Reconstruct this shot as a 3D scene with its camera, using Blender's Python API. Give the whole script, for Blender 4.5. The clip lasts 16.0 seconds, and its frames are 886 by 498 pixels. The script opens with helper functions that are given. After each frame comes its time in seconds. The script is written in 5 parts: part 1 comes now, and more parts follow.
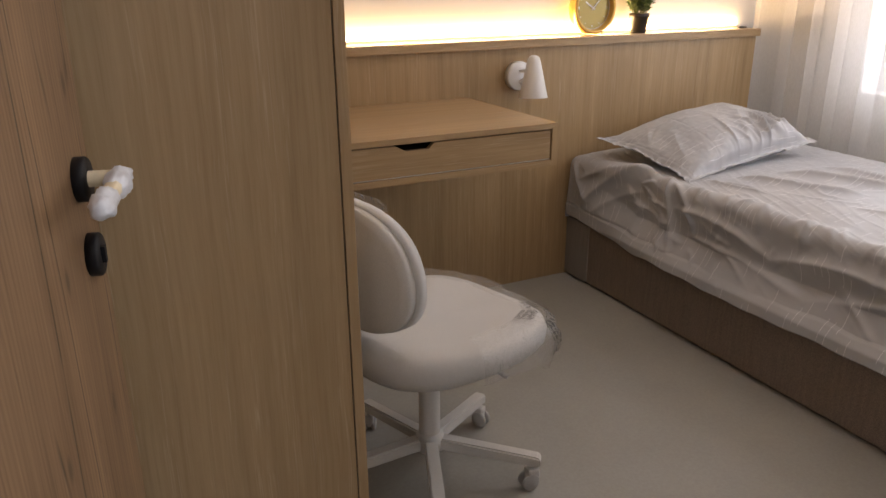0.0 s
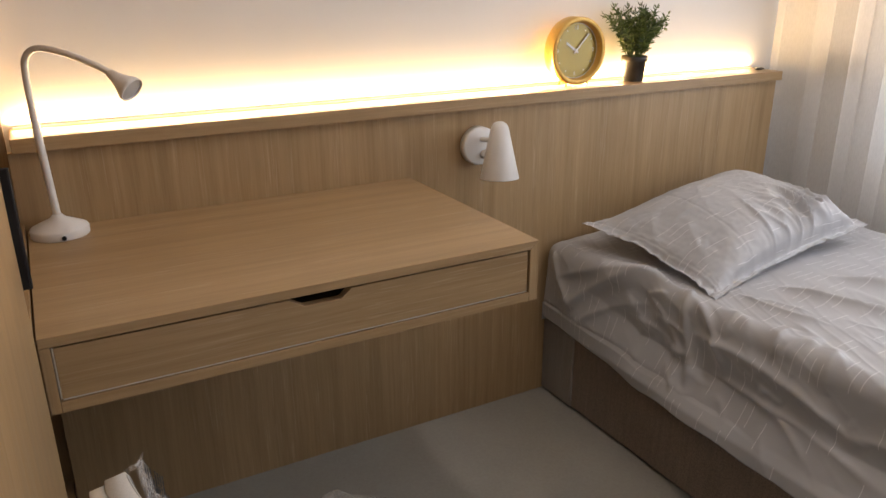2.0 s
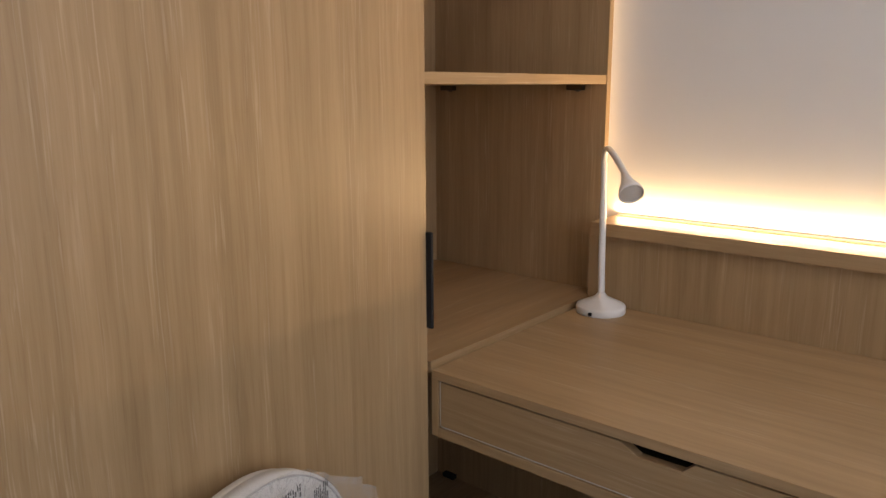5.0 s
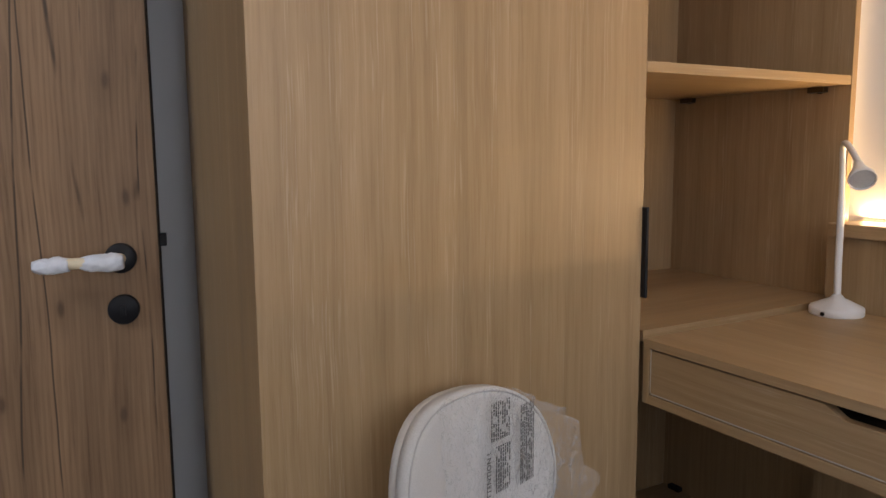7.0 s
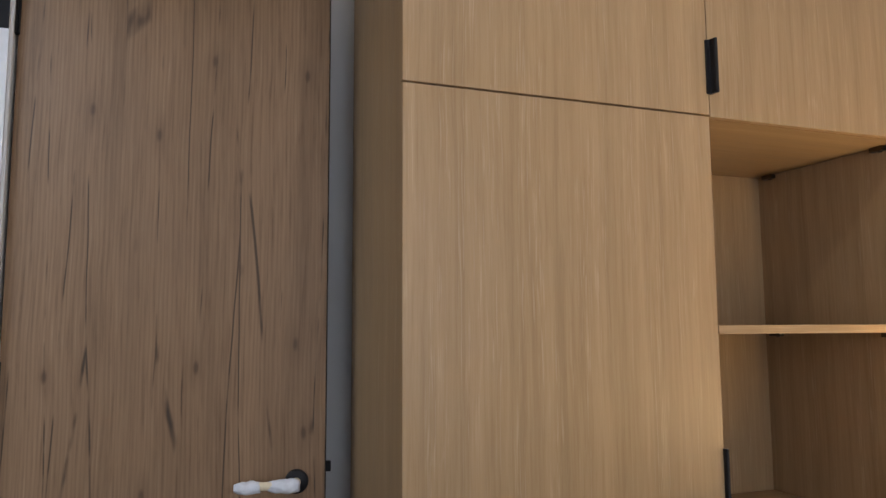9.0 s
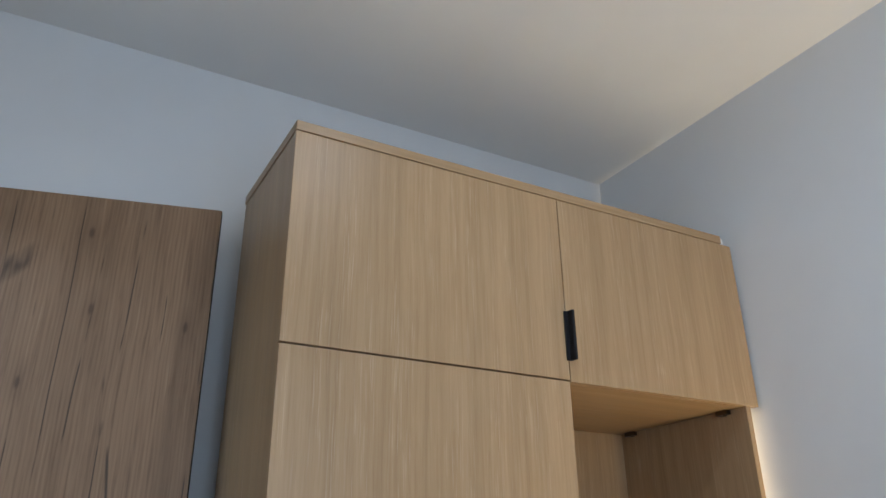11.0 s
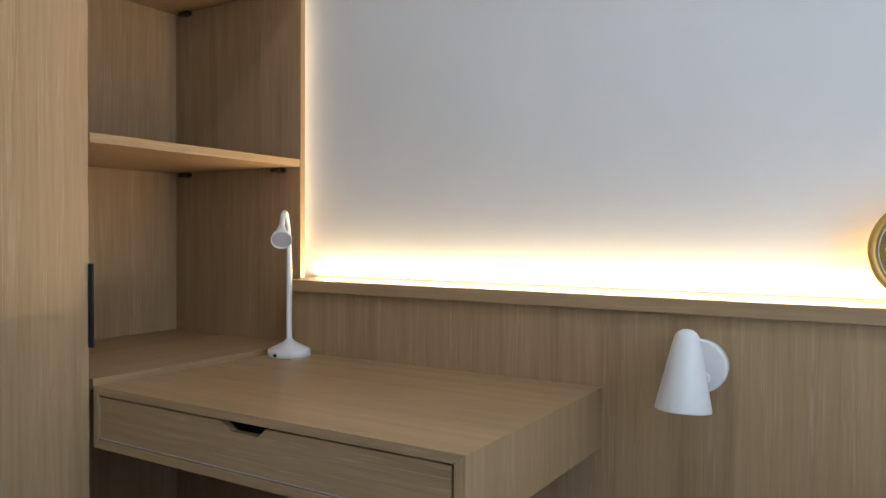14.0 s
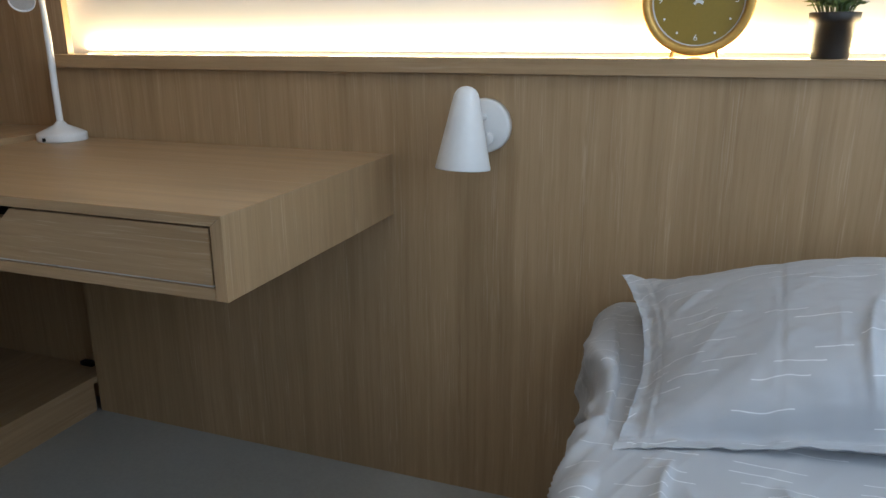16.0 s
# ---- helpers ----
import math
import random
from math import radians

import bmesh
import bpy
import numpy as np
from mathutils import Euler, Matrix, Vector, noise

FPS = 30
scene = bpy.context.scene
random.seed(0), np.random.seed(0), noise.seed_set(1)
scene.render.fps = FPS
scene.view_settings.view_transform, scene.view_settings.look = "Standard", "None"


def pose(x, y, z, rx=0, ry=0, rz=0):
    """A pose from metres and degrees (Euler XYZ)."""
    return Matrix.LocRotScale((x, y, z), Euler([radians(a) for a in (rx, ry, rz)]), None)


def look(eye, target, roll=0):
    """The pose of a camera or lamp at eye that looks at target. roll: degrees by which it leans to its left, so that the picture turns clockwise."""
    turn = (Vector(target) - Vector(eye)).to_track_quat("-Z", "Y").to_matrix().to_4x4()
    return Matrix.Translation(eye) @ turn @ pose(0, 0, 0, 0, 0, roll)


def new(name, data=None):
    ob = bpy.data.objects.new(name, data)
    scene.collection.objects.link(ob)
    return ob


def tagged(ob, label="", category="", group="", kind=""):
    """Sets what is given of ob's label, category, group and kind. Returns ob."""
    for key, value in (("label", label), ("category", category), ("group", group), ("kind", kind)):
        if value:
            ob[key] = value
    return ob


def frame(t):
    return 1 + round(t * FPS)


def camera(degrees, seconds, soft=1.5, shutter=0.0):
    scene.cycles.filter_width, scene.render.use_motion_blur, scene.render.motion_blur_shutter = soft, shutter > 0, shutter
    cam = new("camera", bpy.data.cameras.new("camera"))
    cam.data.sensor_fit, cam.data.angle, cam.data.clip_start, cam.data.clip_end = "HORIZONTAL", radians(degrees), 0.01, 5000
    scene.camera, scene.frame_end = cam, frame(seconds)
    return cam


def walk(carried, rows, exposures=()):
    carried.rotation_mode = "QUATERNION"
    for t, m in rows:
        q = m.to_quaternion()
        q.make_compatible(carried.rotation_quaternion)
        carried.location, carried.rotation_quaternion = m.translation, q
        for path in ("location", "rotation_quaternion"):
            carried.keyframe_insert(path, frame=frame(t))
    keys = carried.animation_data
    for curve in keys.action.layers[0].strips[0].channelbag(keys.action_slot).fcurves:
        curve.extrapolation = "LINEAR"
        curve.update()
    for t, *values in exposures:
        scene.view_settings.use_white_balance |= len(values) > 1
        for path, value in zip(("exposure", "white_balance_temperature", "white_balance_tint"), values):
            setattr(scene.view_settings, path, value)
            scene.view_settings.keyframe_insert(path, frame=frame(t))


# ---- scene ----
cam = camera(61.7, 16.0)
PATH = [
    (0, (1.495, 2.058, 1.137), (2.309, 3.755, 0.461), -0.5),
    (0.5, (1.577, 2.166, 1.15), (2.462, 3.817, 0.449), -0.3),
    (1, (1.704, 2.316, 1.182), (2.6, 3.958, 0.475), -0.3),
    (1.5, (1.81, 2.543, 1.193), (2.704, 4.187, 0.486), -0.3),
    (2, (1.904, 2.737, 1.231), (2.809, 4.387, 0.552), -0.3),
    (2.5, (2.054, 2.884, 1.238), (2.742, 4.671, 0.661), -0.2),
    (3, (2.187, 3.018, 1.231), (2.49, 4.925, 0.712), -0.2),
    (3.5, (2.342, 3.103, 1.248), (2.209, 5.038, 0.759), -0.2),
    (4, (2.496, 3.098, 1.267), (1.858, 4.937, 0.809), -0.7),
    (4.5, (2.583, 3.012, 1.246), (1.527, 4.655, 0.817), -0.8),
    (5, (2.684, 2.915, 1.244), (1.415, 4.402, 0.821), -0.3),
    (5.2, (2.723, 2.905, 1.244), (1.396, 4.342, 0.826), -0.7),
    (7.3, (2.922, 2.815, 1.098), (1.165, 3.744, 0.874), -0.4),
    (7.5, (2.963, 2.794, 1.103), (1.193, 3.706, 0.908), -0.3),
    (8, (3.045, 2.743, 1.159), (1.226, 3.565, 1.037), -0.3),
    (8.5, (3.129, 2.72, 1.202), (1.269, 3.454, 1.229), -0.4),
    (9, (3.198, 2.702, 1.267), (1.331, 3.387, 1.481), -0.3),
    (9.3, (3.209, 2.682, 1.293), (1.367, 3.37, 1.658), -0.7),
    (9.5, (3.226, 2.676, 1.31), (1.404, 3.357, 1.776), -0.7),
    (9.7, (3.231, 2.667, 1.32), (1.438, 3.348, 1.889), -0.8),
    (11.8, (3.284, 2.744, 1.303), (1.834, 3.82, 2.163), 0.8),
    (12, (3.285, 2.758, 1.288), (1.881, 3.902, 2.137), 0.9),
    (12.5, (3.31, 2.791, 1.248), (2.006, 4.119, 1.98), 1.3),
    (13, (3.283, 2.86, 1.175), (2.079, 4.363, 1.715), 1.0),
    (13.5, (3.258, 2.89, 1.119), (2.149, 4.535, 1.365), 0.6),
    (14, (3.261, 2.942, 1.065), (2.209, 4.643, 1.027), 0.3),
    (14.5, (3.263, 2.969, 1.02), (2.285, 4.689, 0.725), 0.1),
    (15, (3.274, 2.984, 0.984), (2.371, 4.709, 0.528), -0.2),
    (15.5, (3.306, 3.011, 0.978), (2.501, 4.758, 0.431), -0.2),
    (16, (3.364, 3.045, 0.989), (2.688, 4.841, 0.428), -0.3),
]
EXPOSURES = [(0, 0.06, 7500, 22), (1.5, 0.04, 7250, 19), (2.5, 0.03, 7050, 18), (3.5, 0.0, 6850, 16), (5.2, -0.13, 6800, 19), (7.5, -0.14, 6550, 18), (9.7, -0.17, 6100, 14), (11.8, -0.12, 5250, 5), (12.5, -0.12, 5250, 4.5), (14, -0.08, 5700, 8), (15, -0.07, 5800, 9.5), (16, -0.15, 5600, 6)]
walk(cam, [(t, look(eye, target, roll)) for t, eye, target, roll in PATH], EXPOSURES)


# ---- light ----
SUN_ELEVATION, SUN_TURN = 52, 200
world = bpy.data.worlds.new("sky")
scene.world = world
world.use_nodes = True
sky = world.node_tree.nodes.new("ShaderNodeTexSky")
sky.sky_type, sky.sun_disc = "NISHITA", False
sky.sun_elevation, sky.sun_rotation = radians(SUN_ELEVATION), radians(SUN_TURN)
world.node_tree.links.new(sky.outputs[0], world.node_tree.nodes["Background"].inputs[0])
world.node_tree.nodes["Background"].inputs[1].default_value = 0.1


def area_light(name, place, target, width, height, watts, colour):
    data = bpy.data.lights.new(name, "AREA")
    data.shape, data.size, data.size_y, data.energy, data.color = "RECTANGLE", width, height, watts, colour
    ob = new(name, data)
    ob.matrix_world = look(place, target)
    return ob


sun_data = bpy.data.lights.new("sun", "SUN")
sun_data.energy, sun_data.angle, sun_data.color = 2.0, radians(0.6), (1, 0.96, 0.9)
new("sun", sun_data).matrix_world = look((0, 0, 0), (-math.sin(radians(SUN_TURN)) * math.cos(radians(SUN_ELEVATION)), -math.cos(radians(SUN_TURN)) * math.cos(radians(SUN_ELEVATION)), -math.sin(radians(SUN_ELEVATION))))

WINDOW_WATTS, LED_WATTS, LED_SIDE_WATTS, HALL_WATTS, DOWNLIGHT_WATTS = 28.5, 17.0, 0.24, 20, 7.5
area_light("window_daylight", (4.40, 3.30, 1.5), (2.0, 3.30, 1.42), 1.46, 1.56, WINDOW_WATTS, (0.80, 0.90, 1.0))
area_light("ledge_led", (2.981, 4.5335, 0.9490), (2.981, 4.2835, 1.7490), 2.25, 0.007, LED_WATTS, (1.0, 0.70, 0.34))
area_light("side_led", (1.7945, 4.519, 1.35), (3.0, 4.519, 1.35), 0.006, 0.80, LED_SIDE_WATTS, (1.0, 0.74, 0.42))
# added overhead fill; stands in for hall daylight whose source is out of sight
area_light("hall_fill", (2.36, 1.30, 2.42), (2.36, 1.30, 0), 0.7, 0.7, HALL_WATTS, (0.80, 0.90, 1.0))
area_light("downlight", (2.78, 3.45, 2.742), (2.78, 3.45, 0), 0.16, 0.16, DOWNLIGHT_WATTS, (1.0, 0.97, 0.93)).data.shape = "DISK"

# ---- materials ----
def material(name, colour=(0.8, 0.8, 0.8), rough=0.5, metal=0.0, spec=0.5):
    m = bpy.data.materials.new(name)
    m.use_nodes = True
    b = m.node_tree.nodes["Principled BSDF"]
    b.inputs["Base Color"].default_value = (*colour, 1)
    b.inputs["Roughness"].default_value = rough
    b.inputs["Metallic"].default_value = metal
    b.inputs["Specular IOR Level"].default_value = spec
    return m, m.node_tree, b


class Net:
    """Short hand for wiring nodes of one material."""

    def __init__(self, tree):
        self.t = tree

    def put(self, kind, **values):
        n = self.t.nodes.new("ShaderNode" + kind)
        for k, v in values.items():
            n.inputs[k.replace("_", " ")].default_value = v
        return n

    def wire(self, a, b):
        self.t.links.new(a, b)

    def coords(self, scale, out="Object"):
        tc, mp = self.put("TexCoord"), self.put("Mapping")
        mp.inputs["Scale"].default_value = scale
        self.wire(tc.outputs[out], mp.inputs["Vector"])
        return mp.outputs["Vector"]

    def noise(self, vector, scale=1.0, detail=3.0, rough=0.55, distortion=0.0):
        n = self.put("TexNoise", Scale=scale, Detail=detail, Roughness=rough, Distortion=distortion)
        self.wire(vector, n.inputs["Vector"])
        return n.outputs["Fac"]

    def ramp(self, fac, stops):
        n = self.put("ValToRGB")
        e = n.color_ramp.elements
        while len(e) < len(stops):
            e.new(0.5)
        for el, (p, c) in zip(e, stops):
            el.position, el.color = p, (*c, 1) if len(c) == 3 else c
        self.wire(fac, n.inputs["Fac"])
        return n.outputs["Color"]

    def mix(self, fac, a, b, blend="MIX"):
        n = self.put("Mix")
        n.data_type, n.blend_type = "RGBA", blend
        for socket, v in ((n.inputs[0], fac), (n.inputs[6], a), (n.inputs[7], b)):
            if hasattr(v, "links"):
                self.wire(v, socket)
            else:
                socket.default_value = v if isinstance(v, float) else (*v, 1)
        return n.outputs[2]

    def math(self, op, a, b=0.0):
        n = self.put("Math")
        n.operation = op
        for socket, v in ((n.inputs[0], a), (n.inputs[1], b)):
            if hasattr(v, "links"):
                self.wire(v, socket)
            else:
                socket.default_value = v
        return n.outputs[0]

    def bump(self, height, bsdf, strength=0.2, distance=0.002):
        n = self.put("Bump", Strength=strength, Distance=distance)
        self.wire(height, n.inputs["Height"])
        self.wire(n.outputs["Normal"], bsdf.inputs["Normal"])


def oak(name, axis, gain=1.0):
    """Light oak laminate: soft tone bands, a wandering grain and short pale flecks along the axis."""
    m, t, b = material(name, rough=0.42, spec=0.4)
    n = Net(t)
    tc, wander, shift = n.put("TexCoord"), n.put("TexNoise", Scale=3.6, Detail=2.0), n.put("VectorMath")
    n.wire(tc.outputs["Object"], wander.inputs["Vector"])
    shift.operation = "MULTIPLY_ADD"
    n.wire(wander.outputs["Color"], shift.inputs[0])
    shift.inputs[1].default_value = tuple(0.0 if a == axis else 0.012 for a in "xyz")
    n.wire(tc.outputs["Object"], shift.inputs[2])

    def stretch(across, along):
        mp = n.put("Mapping")
        mp.inputs["Scale"].default_value = tuple(along if a == axis else across for a in "xyz")
        n.wire(shift.outputs[0], mp.inputs["Vector"])
        return mp.outputs["Vector"]

    fine = n.noise(stretch(520, 14.0), 1.0, 3.0)
    streak = n.noise(stretch(120, 3.2), 1.0, 5.0, 0.68, 0.2)
    fleck = n.noise(stretch(380, 7.0), 1.0, 2.0, 0.5)
    group = n.noise(stretch(34, 1.6), 1.0, 3.0)
    band = n.noise(stretch(30, 0.8), 1.0, 3.0, 0.6)
    plank = n.noise(stretch(6, 0.22), 1.0, 2.0)
    base = n.ramp(streak, [(0.30, (0.330 * gain, 0.217 * gain, 0.114 * gain)), (0.50, (0.358 * gain, 0.243 * gain, 0.130 * gain)), (0.68, (0.382 * gain, 0.264 * gain, 0.145 * gain))])
    tone = n.ramp(band, [(0.32, (0.885, 0.875, 0.855)), (0.5, (1.0, 0.995, 0.99)), (0.68, (1.075, 1.08, 1.09))])
    tone = n.mix(1.0, tone, n.ramp(plank, [(0.35, (0.95, 0.945, 0.94)), (0.65, (1.045, 1.045, 1.045))]), "MULTIPLY")
    pores = n.ramp(fine, [(0.30, (0.92, 0.91, 0.89)), (0.46, (1.0, 1.0, 1.0)), (0.75, (1.03, 1.03, 1.03))])
    lines = n.math("MULTIPLY", n.ramp(fleck, [(0.56, (0, 0, 0)), (0.66, (1, 1, 1))]), n.ramp(group, [(0.46, (0, 0, 0)), (0.60, (1, 1, 1))]))
    wood = n.mix(1.0, n.mix(1.0, base, tone, "MULTIPLY"), pores, "MULTIPLY")
    n.wire(n.mix(n.math("MULTIPLY", lines, 0.36), wood, (0.575 * gain, 0.450 * gain, 0.318 * gain)), b.inputs["Base Color"])
    n.wire(n.ramp(streak, [(0.3, (0.32, 0.32, 0.32)), (0.7, (0.45, 0.45, 0.45))]), b.inputs["Roughness"])
    n.bump(fine, b, 0.10, 0.0006)
    return m


OAK_Z, OAK_X, OAK_Y = oak("oak_upright", "z"), oak("oak_lengthwise", "x"), oak("oak_crosswise", "y")


def rustic_oak():
    m, t, b = material("rustic_oak", rough=0.5, spec=0.35)
    n = Net(t)
    warp = n.put("TexNoise", Scale=2.3, Detail=2.0)
    tc = n.put("TexCoord")
    n.wire(tc.outputs["Object"], warp.inputs["Vector"])
    add = n.put("VectorMath")
    add.operation = "MULTIPLY_ADD"
    n.wire(warp.outputs["Color"], add.inputs[0])
    add.inputs[1].default_value = (0.018, 0.018, 0.0)
    n.wire(tc.outputs["Object"], add.inputs[2])

    def scaled(s):
        mp = n.put("Mapping")
        mp.inputs["Scale"].default_value = s
        n.wire(add.outputs[0], mp.inputs["Vector"])
        return mp.outputs["Vector"]

    grain = n.noise(scaled((150, 150, 5.0)), 1.0, 5.0, 0.65)
    broad = n.noise(scaled((13, 13, 0.6)), 1.0, 3.0)

    def flat(across, along):
        """Coordinates on the leaf's face: across and up."""
        parts, pair = n.put("SeparateXYZ"), n.put("CombineXYZ")
        n.wire(scaled((1.0, across, along)), parts.inputs[0])
        n.wire(parts.outputs[1], pair.inputs[0])
        n.wire(parts.outputs[2], pair.inputs[1])
        return pair.outputs[0]

    edges = n.put("TexVoronoi", Scale=1.0)
    edges.voronoi_dimensions, edges.feature = "2D", "DISTANCE_TO_EDGE"
    n.wire(flat(13.0, 0.62), edges.inputs["Vector"])
    where = n.noise(scaled((0.0, 9.0, 3.4)), 1.0, 3.0)
    base = n.ramp(grain, [(0.28, (0.160, 0.096, 0.053)), (0.45, (0.240, 0.147, 0.082)), (0.6, (0.264, 0.165, 0.093)), (0.75, (0.312, 0.208, 0.126))])
    tone = n.ramp(broad, [(0.30, (0.80, 0.785, 0.77)), (0.48, (1.0, 0.99, 0.98)), (0.70, (1.14, 1.13, 1.12))])
    wood = n.mix(1.0, base, tone, "MULTIPLY")
    figure = n.put("TexWave", Scale=1.0, Distortion=5.0, Detail=2.0)
    figure.inputs["Detail Scale"].default_value = 1.2
    figure.bands_direction = "Y"
    n.wire(scaled((0.0, 34.0, 2.2)), figure.inputs["Vector"])
    wood = n.mix(0.5, wood, n.mix(1.0, wood, n.ramp(figure.outputs["Fac"], [(0.1, (0.80, 0.78, 0.75)), (0.5, (1.0, 1.0, 1.0)), (0.9, (1.05, 1.05, 1.05))]), "MULTIPLY"))
    slits = n.ramp(n.noise(scaled((0.0, 95.0, 3.0)), 1.0, 3.0), [(0.64, (0, 0, 0)), (0.72, (1, 1, 1))])
    wood = n.mix(n.math("MULTIPLY", slits, 0.26), wood, (0.085, 0.050, 0.030))
    line = n.ramp(edges.outputs["Distance"], [(0.006, (1, 1, 1)), (0.014, (0.6, 0.6, 0.6)), (0.024, (0, 0, 0))])
    spot = n.ramp(where, [(0.49, (0, 0, 0)), (0.57, (1, 1, 1))])
    cracks = n.math("MULTIPLY", line, spot)
    wood = n.mix(n.math("MULTIPLY", cracks, 0.9), wood, (0.040, 0.026, 0.017))
    vor = n.put("TexVoronoi", Scale=1.0)
    vor.voronoi_dimensions = "2D"
    n.wire(flat(9.0, 3.6), vor.inputs["Vector"])
    halo = n.ramp(vor.outputs["Distance"], [(0.03, (1, 1, 1)), (0.24, (0, 0, 0))])
    knot = n.ramp(vor.outputs["Distance"], [(0.025, (1, 1, 1)), (0.07, (0, 0, 0))])
    rare = n.put("SeparateXYZ")
    n.wire(vor.outputs["Color"], rare.inputs[0])
    chosen = n.ramp(rare.outputs[0], [(0.52, (0, 0, 0)), (0.56, (1, 1, 1))])
    wood = n.mix(n.math("MULTIPLY", n.math("MULTIPLY", halo, chosen), 0.30), wood, (0.115, 0.066, 0.036))
    wood = n.mix(n.math("MULTIPLY", n.math("MULTIPLY", knot, chosen), 0.6), wood, (0.055, 0.034, 0.021))
    n.wire(wood, b.inputs["Base Color"])
    n.bump(n.math("SUBTRACT", grain, cracks), b, 0.15, 0.001)
    return m


RUSTIC = rustic_oak()


def plaster(name, colour, rough=0.85):
    m, t, b = material(name, colour, rough, spec=0.25)
    n = Net(t)
    v = n.coords((1, 1, 1))
    patch = n.noise(v, 2.2, 3.0)
    n.wire(n.mix(1.0, colour, n.ramp(patch, [(0.3, (0.965, 0.965, 0.97)), (0.7, (1.02, 1.02, 1.015))]), "MULTIPLY"), b.inputs["Base Color"])
    n.bump(n.noise(v, 160, 3.0), b, 0.12, 0.0015)
    return m


WALL = plaster("wall_paint", (0.72, 0.725, 0.73))
CEILING = plaster("ceiling_paint", (0.78, 0.77, 0.75))
WHITE_FRAME = plaster("frame_paint", (0.74, 0.75, 0.77), 0.45)


def floor_material():
    m, t, b = material("grey_floor", rough=0.38, spec=0.4)
    n = Net(t)
    v = n.coords((1, 1, 1))
    cloud, speck = n.noise(v, 1.7, 4.0), n.noise(v, 130, 2.0)
    base = n.ramp(cloud, [(0.3, (0.312, 0.308, 0.284)), (0.7, (0.370, 0.363, 0.335))])
    n.wire(n.mix(1.0, base, n.ramp(speck, [(0.3, (0.95, 0.95, 0.95)), (0.7, (1.04, 1.04, 1.04))]), "MULTIPLY"), b.inputs["Base Color"])
    n.wire(n.ramp(n.noise(v, 5, 4.0), [(0.3, (0.34, 0.34, 0.34)), (0.7, (0.5, 0.5, 0.5))]), b.inputs["Roughness"])
    n.bump(speck, b, 0.05, 0.0006)
    return m


FLOOR = floor_material()


def bed_fabric(name, colour):
    m, t, b = material(name, colour, 0.85, spec=0.2)
    n = Net(t)
    weave = n.noise(n.coords((420, 420, 420)), 1.0, 2.0)
    slub = n.noise(n.coords((60, 90, 7)), 1.0, 3.0)
    c = n.mix(1.0, colour, n.ramp(weave, [(0.3, (0.72, 0.72, 0.72)), (0.7, (1.2, 1.2, 1.2))]), "MULTIPLY")
    n.wire(n.mix(1.0, c, n.ramp(slub, [(0.35, (0.92, 0.92, 0.915)), (0.7, (1.06, 1.06, 1.06))]), "MULTIPLY"), b.inputs["Base Color"])
    n.bump(weave, b, 0.35, 0.001)
    return m


BROWN_FABRIC = bed_fabric("brown_fabric", (0.255, 0.203, 0.168))
TAUPE_FABRIC = bed_fabric("taupe_fabric", (0.29, 0.262, 0.24))


def sheet_material(name, axis=0):
    """Grey cotton with scattered fine white dashes, laid out by the UV map in metres."""
    m, t, b = material(name, (0.42, 0.425, 0.44), 0.44, spec=0.5)
    n = Net(t)
    uv = n.put("UVMap")
    uv.uv_map = "metres"
    sep = n.put("SeparateXYZ")
    n.wire(uv.outputs["UV"], sep.inputs[0])
    u, v = sep.outputs[axis], sep.outputs[1 - axis]
    row = n.math("FLOOR", n.math("DIVIDE", v, 0.021))
    inrow = n.math("FRACT", n.math("DIVIDE", v, 0.021))
    w1 = n.put("TexWhiteNoise")
    w1.noise_dimensions = "1D"
    n.wire(row, w1.inputs["W"])
    shifted = n.math("ADD", n.math("DIVIDE", u, 0.135), n.math("MULTIPLY", w1.outputs["Value"], 7.0))
    cell, incell = n.math("FLOOR", shifted), n.math("FRACT", shifted)
    w2 = n.put("TexWhiteNoise")
    w2.noise_dimensions = "2D"
    comb = n.put("CombineXYZ")
    n.wire(cell, comb.inputs[0])
    n.wire(row, comb.inputs[1])
    n.wire(comb.outputs[0], w2.inputs["Vector"])
    length = n.math("ADD", n.math("MULTIPLY", w2.outputs["Value"], 0.34), 0.30)
    dash = n.math("MULTIPLY", n.math("LESS_THAN", incell, length), n.math("LESS_THAN", n.math("ABSOLUTE", n.math("SUBTRACT", inrow, 0.5)), 0.034))
    keep = n.put("TexWhiteNoise")
    keep.noise_dimensions = "3D"
    c2 = n.put("CombineXYZ")
    n.wire(cell, c2.inputs[0])
    n.wire(row, c2.inputs[1])
    c2.inputs[2].default_value = 4.2
    n.wire(c2.outputs[0], keep.inputs["Vector"])
    dash = n.math("MULTIPLY", dash, n.math("GREATER_THAN", keep.outputs["Value"], 0.28))
    thread = n.noise(n.coords((1, 1, 1)), 900, 2.0)
    tint = n.ramp(n.noise(n.coords((1, 1, 1)), 5, 3.0), [(0.3, (0.385, 0.397, 0.425)), (0.7, (0.44, 0.452, 0.478))])
    n.wire(n.mix(dash, tint, (0.70, 0.71, 0.73)), b.inputs["Base Color"])
    b.inputs["Sheen Weight"].default_value = 0.15
    n.bump(thread, b, 0.12, 0.0008)
    return m


SHEET, PILLOWCASE = sheet_material("sheet_cotton"), sheet_material("pillow_cotton")


